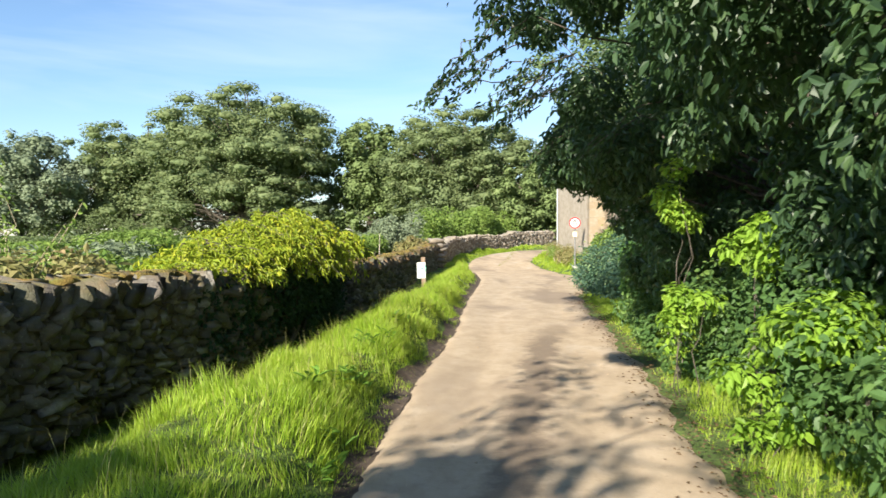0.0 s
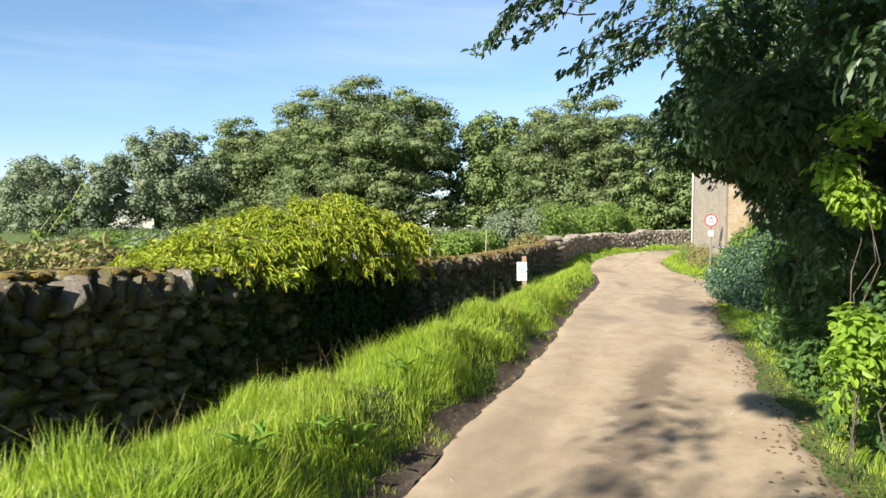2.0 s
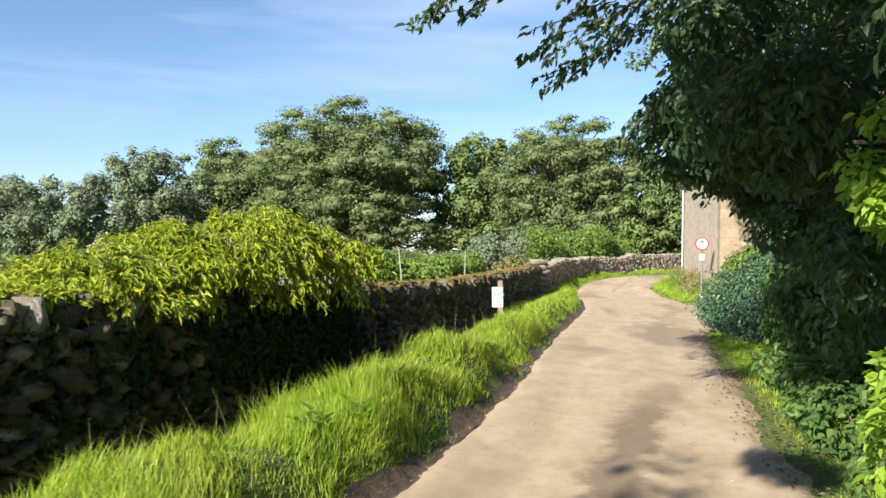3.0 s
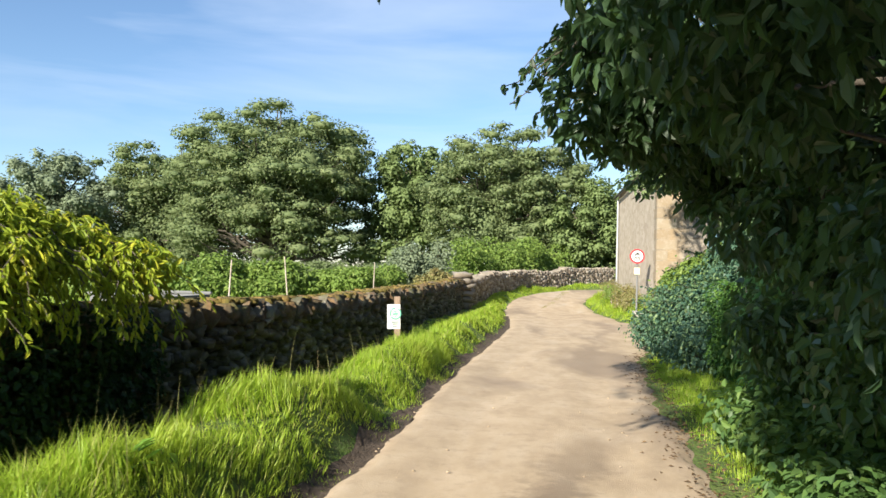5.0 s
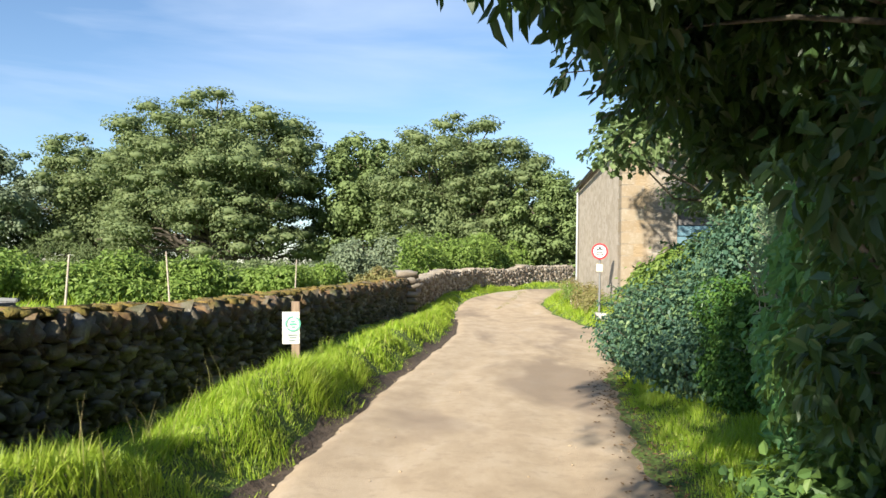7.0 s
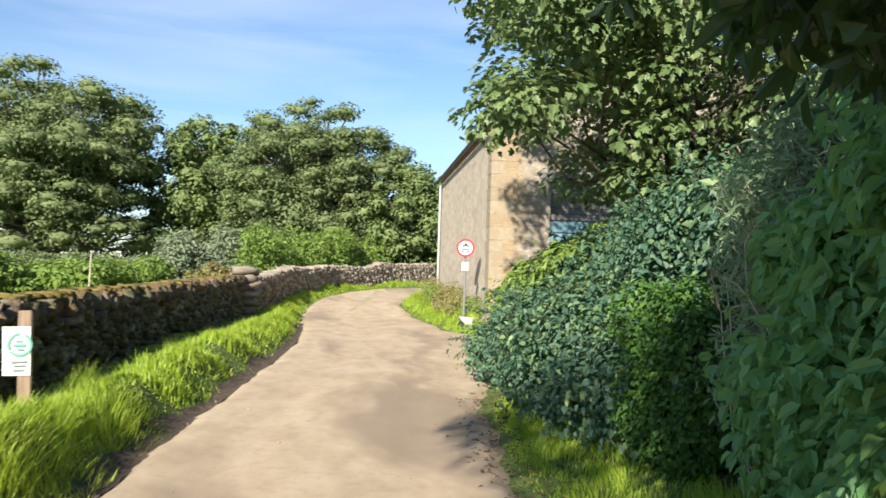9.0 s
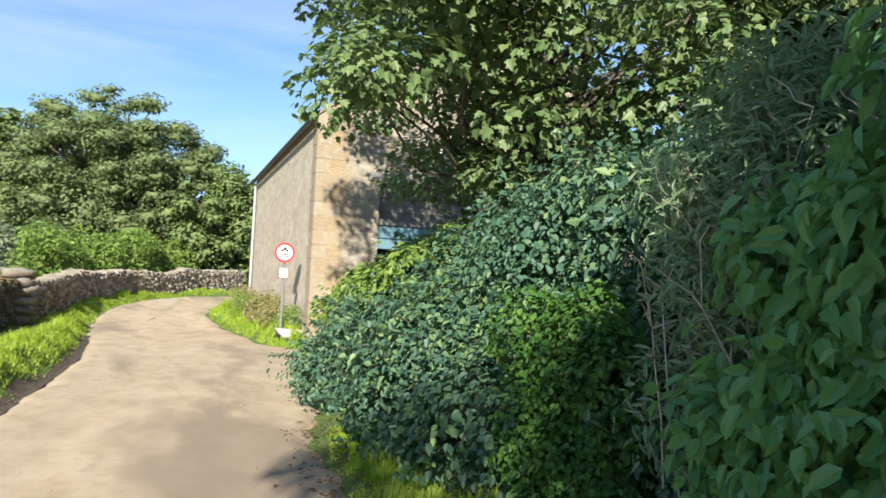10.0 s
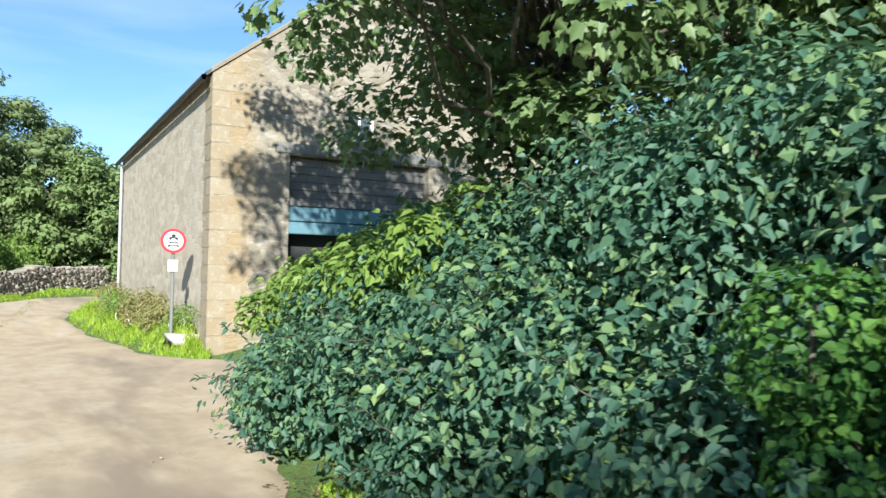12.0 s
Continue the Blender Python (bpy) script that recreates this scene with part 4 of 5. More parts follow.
FAR_TREES = (
    ("sycamore_tree", (-16.5, 65.0, 0.3), 14.4, (8.4, 7.0, 6.9), 260, 120000, 0.235, M_TREE, 101, "tall spreading dark green sycamore in full leaf", 0.46, -0.92),
    ("sycamore_tree", (1.4, 61.0, 0.3), 11.6, (6.2, 5.5, 5.5), 200, 90000, 0.22, M_TREE, 102, "broad rounded sycamore beside the barn", 0.46, -0.92),
    ("sycamore_tree", (-29.5, 74.0, 0.3), 12.4, (7.6, 6.0, 6.4), 170, 56000, 0.28, M_TREE, 103, "dense round-headed green tree", 0.5, -0.9),
    ("ash_tree", (-6.2, 67.0, 0.3), 11.3, (4.6, 3.6, 5.5), 90, 26000, 0.31, M_TREE_LIGHT, 104, "airy pale green ash tree with gaps", 0.9, -0.85),
    ("ash_tree", (6.8, 58.0, 0.4), 7.4, (3.6, 3.5, 3.7), 100, 30000, 0.25, M_TREE_LIGHT, 105, "paler green pointed tree by the barn", 0.8, -0.9),
    ("willow_tree", (-37.0, 70.0, 0.3), 10.6, (6.3, 5.0, 5.3), 84, 26000, 0.30, M_WILLOW, 106, "tall grey-green feathery willow tree", 0.95, -0.85),
    ("willow_tree", (-45.0, 66.0, 0.3), 7.6, (6.5, 5.0, 3.9), 70, 20000, 0.29, M_WILLOW, 107, "low grey-green feathery willow tree", 0.95, -0.85),
    ("sycamore_tree", (12.5, 68.0, 0.4), 8.5, (5.5, 5.0, 4.2), 60, 15000, 0.38, M_TREE, 108, "dark green tree behind the barn", 0.6, -0.9),
    ("willow_tree", (-56.0, 78.0, 0.3), 7.5, (7.5, 5.0, 3.8), 40, 12000, 0.42, M_WILLOW, 109, "low distant grey-green tree", 0.9, -0.9),
)
for nm, at, h, R, n, lv, ll, mt, sd, lab, fl, lw in FAR_TREES:
    tree(nm, at, h, R, n, lv, ll, mt, sd, lab, flat=fl, low=lw)


def bush(name, blobs, count, length, width, material, seed, label, category="bush", group="", six=False, droop=0.5, upface=0.5, stems=10, stem_mat=None, depth=0.3, origin=None, stem_r=0.025):
    blobs = np.asarray(blobs, float)
    o = np.array(origin if origin is not None else (*blobs[:, :2].mean(0), float(ground_z(*blobs[:, :2].mean(0)))))
    t = empty(name, tuple(o), label, category, group)
    b = blobs.copy()
    b[:, :3] -= o
    g = np.random.default_rng(seed)
    runs = []
    for q in b[g.permutation(len(b))[:stems]]:
        foot = (q[0] * 0.5, q[1] * 0.8, float(ground_z(o[0] + q[0] * 0.5, o[1] + q[1] * 0.8)) - o[2] - 0.1)
        runs.append((bend(foot, q[:3] + (0, 0, q[5] * 0.5), g, 0.1), np.linspace(stem_r, stem_r * 0.35, 6)))
    for run in runs:
        v, f = tubes([run], 5)
        joined("stem", v, f, stem_mat or M_BARK, t, True)
    foliage("leaves", t, b, count, length, width, material, seed + 1, six, droop, upface, depth)
    return t


# the bright bush that spills over the wall
g = np.random.default_rng(40)
BUSH_Y = [8.5, 9.2, 10.2, 11.2, 11.8, 12.3, 12.8]
BUSH_TOP = [1.12, 1.42, 1.70, 1.92, 1.99, 1.94, 1.68]     # height of the hump along the wall
BUSH_OUT = [-0.40, -0.18, 0.10, 0.40, 0.58, 0.58, 0.38]    # how far it leans over the lane side


def bush_ridge(y):
    return np.interp(y, BUSH_Y, BUSH_TOP) + 0.05 * math.sin(y * 6.1)


def bush_out(y):
    """It hangs out in lobes with hollows between them."""
    return np.interp(y, BUSH_Y, BUSH_OUT) + 0.13 * math.sin(y * 4.6 + 0.8)


blobs = []
for i in range(70):
    y = g.uniform(8.7, 12.6)
    s = g.uniform(0, 1)
    x = wall_x(y) - 0.95 + s * (0.95 + bush_out(y) * 0.7)
    z = 0.98 + (bush_ridge(y) - 1.14) * math.sin(math.pi * (0.30 + 0.36 * s)) * g.uniform(0.75, 1.0)
    blobs.append((x, y, z, g.uniform(0.24, 0.36), g.uniform(0.26, 0.40), g.uniform(0.14, 0.22)))
spill = bush("spilling_bush", blobs, 21000, 0.085, 0.030, M_BUSH, 41, "bright yellow-green bush with drooping narrow leaves over the wall", six=True, droop=1.1, upface=0.7, stems=16)
so = np.array(spill.location)
pts, tips, runs = [], [], []
for i in range(800):   # arching sprays that hang over towards the lane
    y = g.uniform(8.6, 12.7)
    s = g.random() ** 0.8
    out = bush_out(y)
    if math.sin(y * 4.6 + 0.8) < -0.3 and s > 0.6 and g.random() < 0.65:
        continue
    top = bush_ridge(y)
    x = wall_x(y) - 0.75 + s * (0.75 + out * 0.8)
    z = top - 0.10 - 0.28 * (top - 1.0) * s ** 2 + g.normal(0, 0.05)
    a = np.array([x, y, z])
    far = g.uniform(0.22, 0.5)
    low = g.uniform(0.05, 0.55) + (g.uniform(0.4, 1.3) if s > 0.7 else 0.0)
    e = a + np.array([far * g.uniform(0.35, 1.0), g.normal(-0.08, 0.2), -far * low])
    e[2] = max(e[2], np.interp(y, [8.5, 9.5, 10.5, 12.7], [1.18, 1.04, 0.98, 0.86]) + g.uniform(0.0, 0.15))
    line = bend(a, e, g, 0.35, 7) - so
    runs.append((line, np.linspace(0.006, 0.002, 7)))
    n_ = 26
    k_ = g.uniform(1.0, 6.0, n_)
    i0 = np.minimum(k_.astype(int), 5)
    pts.append(line[i0] + (line[i0 + 1] - line[i0]) * (k_ - i0)[:, None] + g.normal(0, 0.012, (n_, 3)))
    tips.append(unit(e - a) * 0.7 + g.normal(0, 0.42, (n_, 3)) - (0, 0, 0.32))
pts, tips = np.concatenate(pts), np.concatenate(tips)
v, f = leaf_mesh(pts, tips, unit(g.normal(0, 0.5, pts.shape) + (0.3, -0.2, 0.9)), g.uniform(0.055, 0.10, len(pts)), g.uniform(0.020, 0.030, len(pts)), True)
joined("hanging_leaves", v, f, M_BUSH, spill)
v, f = tubes(runs, 4)
tagged(joined("twig_tangle", v, f, M_BARK, spill, True), kind="stuff")

# near-black leaves on the wall, put in for the shade beneath the bush
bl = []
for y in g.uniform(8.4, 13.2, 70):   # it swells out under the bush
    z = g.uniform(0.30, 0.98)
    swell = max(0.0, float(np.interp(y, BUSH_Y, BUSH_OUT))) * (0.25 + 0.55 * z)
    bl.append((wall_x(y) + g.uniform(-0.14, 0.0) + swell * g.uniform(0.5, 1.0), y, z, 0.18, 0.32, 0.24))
bush("underbush_leaves", bl, 17000, 0.055, 0.042, M_UNDERBUSH, 44, "near-black leaves on the wall face, coloured for the shade under the bush", "ivy", six=True, droop=0.8, upface=0.2, stems=10)

# shrubs in the field behind the wall
for i, (x, y, w, h, n, mt, nm, lab) in enumerate((
        (-8.8, 31.0, 1.6, 1.62, 7000, M_SHRUB, "shrub", "leafy mid-green shrub in the field"),
        (-6.4, 32.0, 1.3, 1.45, 6000, M_SHRUB, "shrub", "leafy mid-green shrub in the field"),
        (-4.4, 33.0, 1.3, 1.25, 6000, M_SHRUB, "shrub", "leafy mid-green shrub in the field"),
        (-11.5, 31.5, 1.9, 1.65, 7000, M_SHRUB, "shrub", "leafy mid-green shrub in the field"),
        (-15.0, 33.0, 2.0, 1.25, 7000, M_SHRUB, "shrub", "leafy mid-green shrub in the field"),
        (-19.5, 35.0, 2.2, 1.1, 7000, M_SHRUB, "shrub", "leafy mid-green shrub in the field"),
        (-2.9, 38.5, 1.5, 2.55, 9000, M_WILLOW, "willow_bush", "grey-green upright bush behind the wall"),
        (-4.2, 37.0, 1.0, 1.5, 4000, M_SHRUB, "shrub", "leafy mid-green shrub in the field"),
        (-1.1, 37.5, 0.8, 1.35, 3500, M_WEED, "weed_clump", "yellowing dry weeds behind the wall"),
        (-7.0, 9.5, 0.9, 1.0, 2500, M_SHRUB, "weed_clump", "green weeds behind the wall"),
        (-9.0, 14.0, 1.6, 1.0, 4000, M_WEED, "weed_clump", "dry buff grass and weeds in the field"),
        (-6.0, 13.0, 1.3, 1.05, 4000, M_SHRUB, "weed_clump", "green weeds behind the wall"),
        (-10.5, 19.0, 1.6, 1.05, 4000, M_SHRUB, "weed_clump", "green weeds behind the wall"),
        (-5.0, 8.6, 0.8, 1.12, 2200, M_WEED, "weed_clump", "dry buff grass and weeds behind the wall"),
        (-5.6, 11.4, 1.0, 1.15, 2600, M_WEED, "weed_clump", "dry buff grass and weeds behind the wall"),
        (-7.4, 16.5, 1.4, 1.10, 3000, M_WILLOW, "weed_clump", "grey-green sallow growth behind the wall"),
        (-8.4, 11.5, 1.2, 1.15, 2600, M_WILLOW, "weed_clump", "grey-green sallow growth behind the wall"))):
    g = np.random.default_rng(300 + i)
    z0 = float(ground_z(x, y))
    bl = [(x + g.normal(0, w * 0.5), y + g.normal(0, w * 0.4), z0 + h * g.uniform(0.25, 0.8), w * g.uniform(0.3, 0.5), w * g.uniform(0.3, 0.5), h * g.uniform(0.16, 0.28)) for _ in range(16)]
    bush(nm, bl, n, 0.17, 0.09, mt, 330 + i, lab, "shrub", "shrubs in the field", depth=0.5)

# long hedges beyond the far wall
for i, (xa, ya, xb, yb, h, mt) in enumerate(((-1.0, 46.0, 5.0, 56.5, 2.6, M_SHRUB), (5.0, 58.5, 15.0, 66.0, 2.8, M_SHRUB), (-14.0, 52.0, -1.5, 49.0, 1.0, M_TREE), (-30.0, 48.0, -15.0, 50.0, 0.8, M_TREE), (-52.0, 70.0, -22.0, 69.0, 2.6, M_TREE), (-23.0, 69.0, 8.0, 65.0, 2.8, M_TREE))):
    g = np.random.default_rng(400 + i)
    bl = []
    for s in np.linspace(0, 1, 26):
        x, y = xa + (xb - xa) * s, ya + (yb - ya) * s
        z0 = float(ground_z(x, y))
        for zz in (0.3, 0.72):
            bl.append((x + g.normal(0, 0.5), y + g.normal(0, 0.5), z0 + h * zz * g.uniform(0.75, 1.15), g.uniform(0.5, 1.0), g.uniform(0.5, 1.0), h * g.uniform(0.18, 0.32)))
    bush("field_hedge", bl, 17000, 0.20, 0.10, mt, 430 + i, "long leafy green hedge beyond the wall", "hedge", "hedges beyond the wall", depth=0.45)

# overhanging tree beside the lane
def open_to_sun(blobs, spots, width, share=0.75):
    """Leave out the boughs that would stand between these spots and the sun."""
    way, out = np.array(sun_way), []
    for q in blobs:
        keep_it = True
        for p in spots:
            d = np.array(q[:3]) - p
            s = d @ way
            if s > 0.5 and np.linalg.norm(d - way * s) < width + q[3] * share:
                keep_it = False
        if keep_it:
            out.append(q)
    return out


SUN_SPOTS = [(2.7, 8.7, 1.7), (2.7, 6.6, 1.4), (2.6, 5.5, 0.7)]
g = np.random.default_rng(60)


def canopy_left(y):
    return np.interp(y, [-8, 0, 4, 6, 8.5, 11, 12.0, 13.0, 13.8, 14.8, 15.6], [-2.6, -2.4, -1.4, -0.6, -0.1, 0.75, 1.35, 1.85, 2.25, 3.05, 3.6])


def canopy_low(x):
    return np.interp(x, [0.0, 1.6, 2.2, 2.8, 3.3], [3.0, 2.7, 1.95, 1.5, 0.5])


blobs = []
while len(blobs) < 380:
    y, x, z = g.uniform(-8, 15.4), g.uniform(-3, 6.2), g.uniform(0.5, 8.0)
    r = g.uniform(0.45, 0.85) if y < 7 else g.uniform(0.30, 0.52)
    if x - r < canopy_left(y) or z - r * 0.8 < canopy_low(x) + 1.2 * (y < 1) + 0.15 * float(smooth01(y, 11.5, 13.0)) or z > 8.0 - 0.55 * max(0, 2.5 - x):
        continue
    if (y < 5.0 and x < 2.4) or (y > 12.0 and z > 5.2 - 0.5 * (y - 12.0)):
        continue
    blobs.append((x, y, z, r, r, r * 0.8))
# unseen boughs added high over the lane, to dapple these lane and verge spots
for x, y, r in ((1.3, 8.4, 0.48), (0.8, 7.1, 0.50), (1.6, 9.9, 0.36), (2.5, 10.2, 0.34), (2.0, 7.3, 0.42), (0.2, 6.3, 0.40), (1.3, 5.7, 0.46), (0.1, 4.9, 0.45), (2.1, 5.0, 0.36), (-0.5, 7.2, 0.26), (-1.2, 4.6, 0.55), (-0.6, 3.6, 0.55), (-2.4, 3.6, 0.6), (1.0, 3.8, 0.5)):
    p = np.array([x, y, 0.0]) + np.array(sun_way) * g.uniform(9.6, 12.0)
    for _ in range(2):
        blobs.append((*(p + g.normal(0, 0.14, 3)), r * g.uniform(0.7, 1.0), r * g.uniform(0.8, 1.2), r * 0.6))
blobs = [q for q in blobs if not (q[1] > 2.5 and q[0] < 0.6 and q[2] < 3.1)]
blobs = open_to_sun(blobs, SUN_SPOTS, 0.18)
for i in range(40):   # leafy ends that hang at the lane's edge
    y = g.uniform(12.2, 14.9)
    blobs.append((canopy_left(y) + 0.25 + g.uniform(0.0, 0.8), y, g.uniform(2.55, 3.6) - 0.25 * (y > 13.4), 0.26, 0.30, 0.24))
for i in range(54):   # unseen high boughs added to throw shade across the foot of the brambles
    y = g.uniform(15.0, 20.4)
    p = np.array([max(g.uniform(2.9, 5.0), float(np.interp(y, [15, 18, 20.4], [3.1, 3.0, 3.6]))), y, 0.1]) + np.array(sun_way) * g.uniform(13.5, 16.0)
    blobs.append((*p, 0.42, 0.42, 0.30))
overhang = empty("overhanging_tree", (4.6, 5.5, 0.25), "tall dark green tree overhanging the lane", "tree")
b = np.array(blobs) - (4.6, 5.5, 0.25, 0, 0, 0)
runs = [(bend((0, 0, -0.4), (0.3, 0.4, 6.5), g, 0.0, 8), np.linspace(0.32, 0.1, 8)), (bend((0.1, -3.6, -0.4), (0.2, -3.2, 6.0), g, 0.0, 8), np.linspace(0.26, 0.08, 8)), (bend((0.3, 4.6, -0.4), (0.1, 4.9, 5.5), g, 0.0, 8), np.linspace(0.22, 0.07, 8))]
for q in b[::3]:
    foot = np.array([(0.2, 0.2), (0.1, -3.4), (0.2, 4.7)][int(np.argmin([abs(q[1]), abs(q[1] + 3.4), abs(q[1] - 4.7)]))])
    runs.append((bend((*foot, np.clip(q[2] * 0.6, 0.6, 5.0)), q[:3], g, 0.08), np.linspace(0.032, 0.006, 6)))
for i, run in enumerate(runs):
    v, f = tubes([run])
    joined("trunk" if i < 3 else "branch", v, f, M_BARK, overhang, True)
near_side = (b[:, 0] < -0.2) & (b[:, 2] < 5.5) & (b[:, 1] > -3.5)
foliage("crown", overhang, b[near_side], 92000, 0.11, 0.055, M_CANOPY, 61, True, 0.9, 0.5, 0.5)
foliage("upper_crown", overhang, b[~near_side], 26000, 0.16, 0.08, M_CANOPY, 62, False, 0.8, 0.5, 0.5)
# sprays of leaves hanging from its outer twigs
runs, pts, tips = [], [], []
for (x, y, z), n in (((-0.22, 9.35, 3.05), 4), ((0.1, 9.3, 3.25), 5), ((0.44, 10.35, 2.92), 4), ((1.37, 11.95, 2.62), 7), ((1.66, 13.1, 2.75), 6), ((2.05, 13.7, 2.42), 7), ((1.0, 11.5, 3.3), 6), ((1.5, 12.0, 2.95), 6), ((0.7, 10.4, 3.15), 5), ((2.3, 13.9, 2.2), 6), ((2.9, 14.7, 2.3), 5), ((1.6, 9.2, 2.45), 5)):
    for j in range(n):
        end = np.array([x + g.normal(0, 0.12), y + g.normal(0, 0.2), z + abs(g.normal(0, 0.15))])
        start = end + np.array([0.9 + g.normal(0, 0.15), g.normal(0, 0.3), 0.55 + g.normal(0, 0.15)])
        line = bend(start, end, g, 0.25, 8)
        runs.append((line - (4.6, 5.5, 0.25), np.linspace(0.008, 0.003, 8)))
        for k in range(46):
            s = g.uniform(0.1, 1.0) * 7
            i0 = min(int(s), 6)
            pts.append(line[i0] + (line[i0 + 1] - line[i0]) * (s - i0) - (4.6, 5.5, 0.25) + g.normal(0, 0.02, 3))
            tips.append((end - start) * 0.5 + g.normal(0, 0.35, 3) - (0, 0, 0.5))
for run in runs:
    v, f = tubes([run], 5)
    joined("twig", v, f, M_BARK, overhang, True)
pts, tips = np.array(pts), np.array(tips)
v, f = leaf_mesh(pts, tips, unit(g.normal(size=pts.shape)) + (0, 0, 0.6), g.uniform(0.055, 0.10, len(pts)), 0.04, True)
joined("hanging_leaves", v, f, M_CANOPY, overhang)

for i, (x, y, h, R, n, lv, mt, lab) in enumerate((
        (8.6, 4.0, 9.5, (2.8, 3.6, 5.2), 40, 9000, M_CANOPY, "dark dense hedgerow tree behind the lane hedge"),
        (8.6, 11.0, 9.0, (2.8, 3.8, 5.0), 40, 11000, M_CANOPY, "dark dense hedgerow tree behind the lane hedge"),
        (12.5, 15.5, 8.0, (2.6, 3.2, 4.2), 40, 12000, M_TREE, "dark dense hedgerow tree behind the lane hedge"),
        (11.5, 21.5, 9.5, (3.4, 3.6, 5.0), 40, 17000, M_TREE, "dark dense hedgerow tree behind the lane hedge"),
        (8.6, -4.0, 9.0, (2.8, 3.6, 5.0), 30, 6000, M_CANOPY, "dark dense hedgerow tree behind the lane hedge"),
        # out of view: added to shade the near verge
        (-5.6, -5.2, 6.2, (2.6, 2.6, 2.3), 26, 4500, M_CANOPY, "unseen small roadside tree behind the wall, added for its shade"))):
    tree("hedgerow_tree", (x, y, 0.3), h, R, n, lv, 0.2, mt, 620 + i * 3, lab, "hedgerow trees", 0.2, flat=0.8, low=-0.95, size=(0.2, 0.32))

# hedge bottom along the lane under it
g = np.random.default_rng(70)
bl = []
for i in range(60):
    y = g.uniform(3.0, 14.2)
    x = np.interp(y, EDGE_Y, EDGE_R) + g.uniform(0.75, 1.8)
    bl.append((x, y, 0.3 + g.uniform(0.1, 0.9) * min(1.0, (x - np.interp(y, EDGE_Y, EDGE_R))), g.uniform(0.35, 0.6), g.uniform(0.4, 0.7), g.uniform(0.3, 0.5)))
for i in range(22):   # low growth that sprawls to the lane's edge
    y = g.uniform(7.6, 14.4)
    bl.append((np.interp(y, EDGE_Y, EDGE_R) + g.uniform(0.42, 0.75), y, 0.18 + g.uniform(0.0, 0.18), 0.30, 0.40, 0.22))
bl = open_to_sun(bl, SUN_SPOTS, 0.05)
bush("lane_hedge", bl, 33000, 0.08, 0.055, M_LANE_HEDGE, 71, "tangled bramble hedge along the lane", "hedge", six=True, stems=24)

# hedge growth in a brighter leaf colour, standing in for sunlit patches
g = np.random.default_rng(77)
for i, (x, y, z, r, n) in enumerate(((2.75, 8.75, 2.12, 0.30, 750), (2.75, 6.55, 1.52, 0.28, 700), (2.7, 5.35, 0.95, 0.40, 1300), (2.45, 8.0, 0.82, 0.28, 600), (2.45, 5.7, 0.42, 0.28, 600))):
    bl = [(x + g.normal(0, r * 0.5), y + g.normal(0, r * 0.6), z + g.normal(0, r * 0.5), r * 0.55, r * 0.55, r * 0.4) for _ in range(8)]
    bush("sunlit_shoots", bl, n, 0.085, 0.048, M_SUNLIT_LEAF, 770 + i, "yellow-green hedge shoots, coloured bright as sunlit patches", "shrub", "young shoots in the hedge", six=True, droop=0.6, upface=0.7, stems=3, depth=0.6, stem_r=0.007)

g = np.random.default_rng(72)
bl = []
while len(bl) < 105:
    x, y, z = g.uniform(3.2, 5.4), g.uniform(11.0, 15.6), g.uniform(0.4, 5.4)
    if x - 0.35 < np.interp(y, [11.5, 13, 14.5, 15.6], [2.6, 2.75, 3.30, 4.0]) or (y > 14.6 and z > 4.4 - 1.4 * (y - 14.6)):
        continue
    bl.append((x, y, z, g.uniform(0.35, 0.55), g.uniform(0.35, 0.55), g.uniform(0.35, 0.5)))
bl = open_to_sun(bl, SUN_SPOTS, 0.12)
bush("hazel_thicket", bl, 31000, 0.10, 0.058, M_HAZEL, 73, "tall shaded thicket of dark green leaves", "bush", six=True, droop=0.8, stems=22)

# the big bramble mound
bl = []
g = np.random.default_rng(75)
for i in range(110):
    y = g.uniform(17.2, 25.0)
    s = g.random()
    foot = np.interp(y, [17, 18.2, 19, 20, 22, 23, 24, 25.2], [4.5, 4.45, 4.0, 3.85, 3.85, 4.0, 4.35, 5.0])
    ridge = np.interp(y, [17, 19, 20.5, 23.5, 25.2], [2.85, 2.8, 2.4, 1.75, 1.2])
    x = foot + 0.25 + 1.6 * s
    z = np.interp(s, [0, 0.35, 0.8, 1], [0.35, 1.05, ridge - 0.42, ridge - 0.45]) + g.normal(0, 0.06)
    bl.append((x, y, z, g.uniform(0.42, 0.6), g.uniform(0.45, 0.7), g.uniform(0.36, 0.48)))
for i in range(40):
    y = g.uniform(16.0, 24)
    top = np.interp(y, [16, 19, 20.5, 24], [2.5, 2.4, 2.0, 1.3])
    bl.append((g.uniform(5.5, 6.6), y, g.uniform(0.4, top), 0.6, 0.7, 0.5))
mound = bush("bramble_mound", bl, 74000, 0.069, 0.054, M_HEDGE, 76, "high mound of dark blue-green brambles", "hedge", six=True, droop=0.7, stems=40, depth=0.5)
mo = np.array(mound.location)
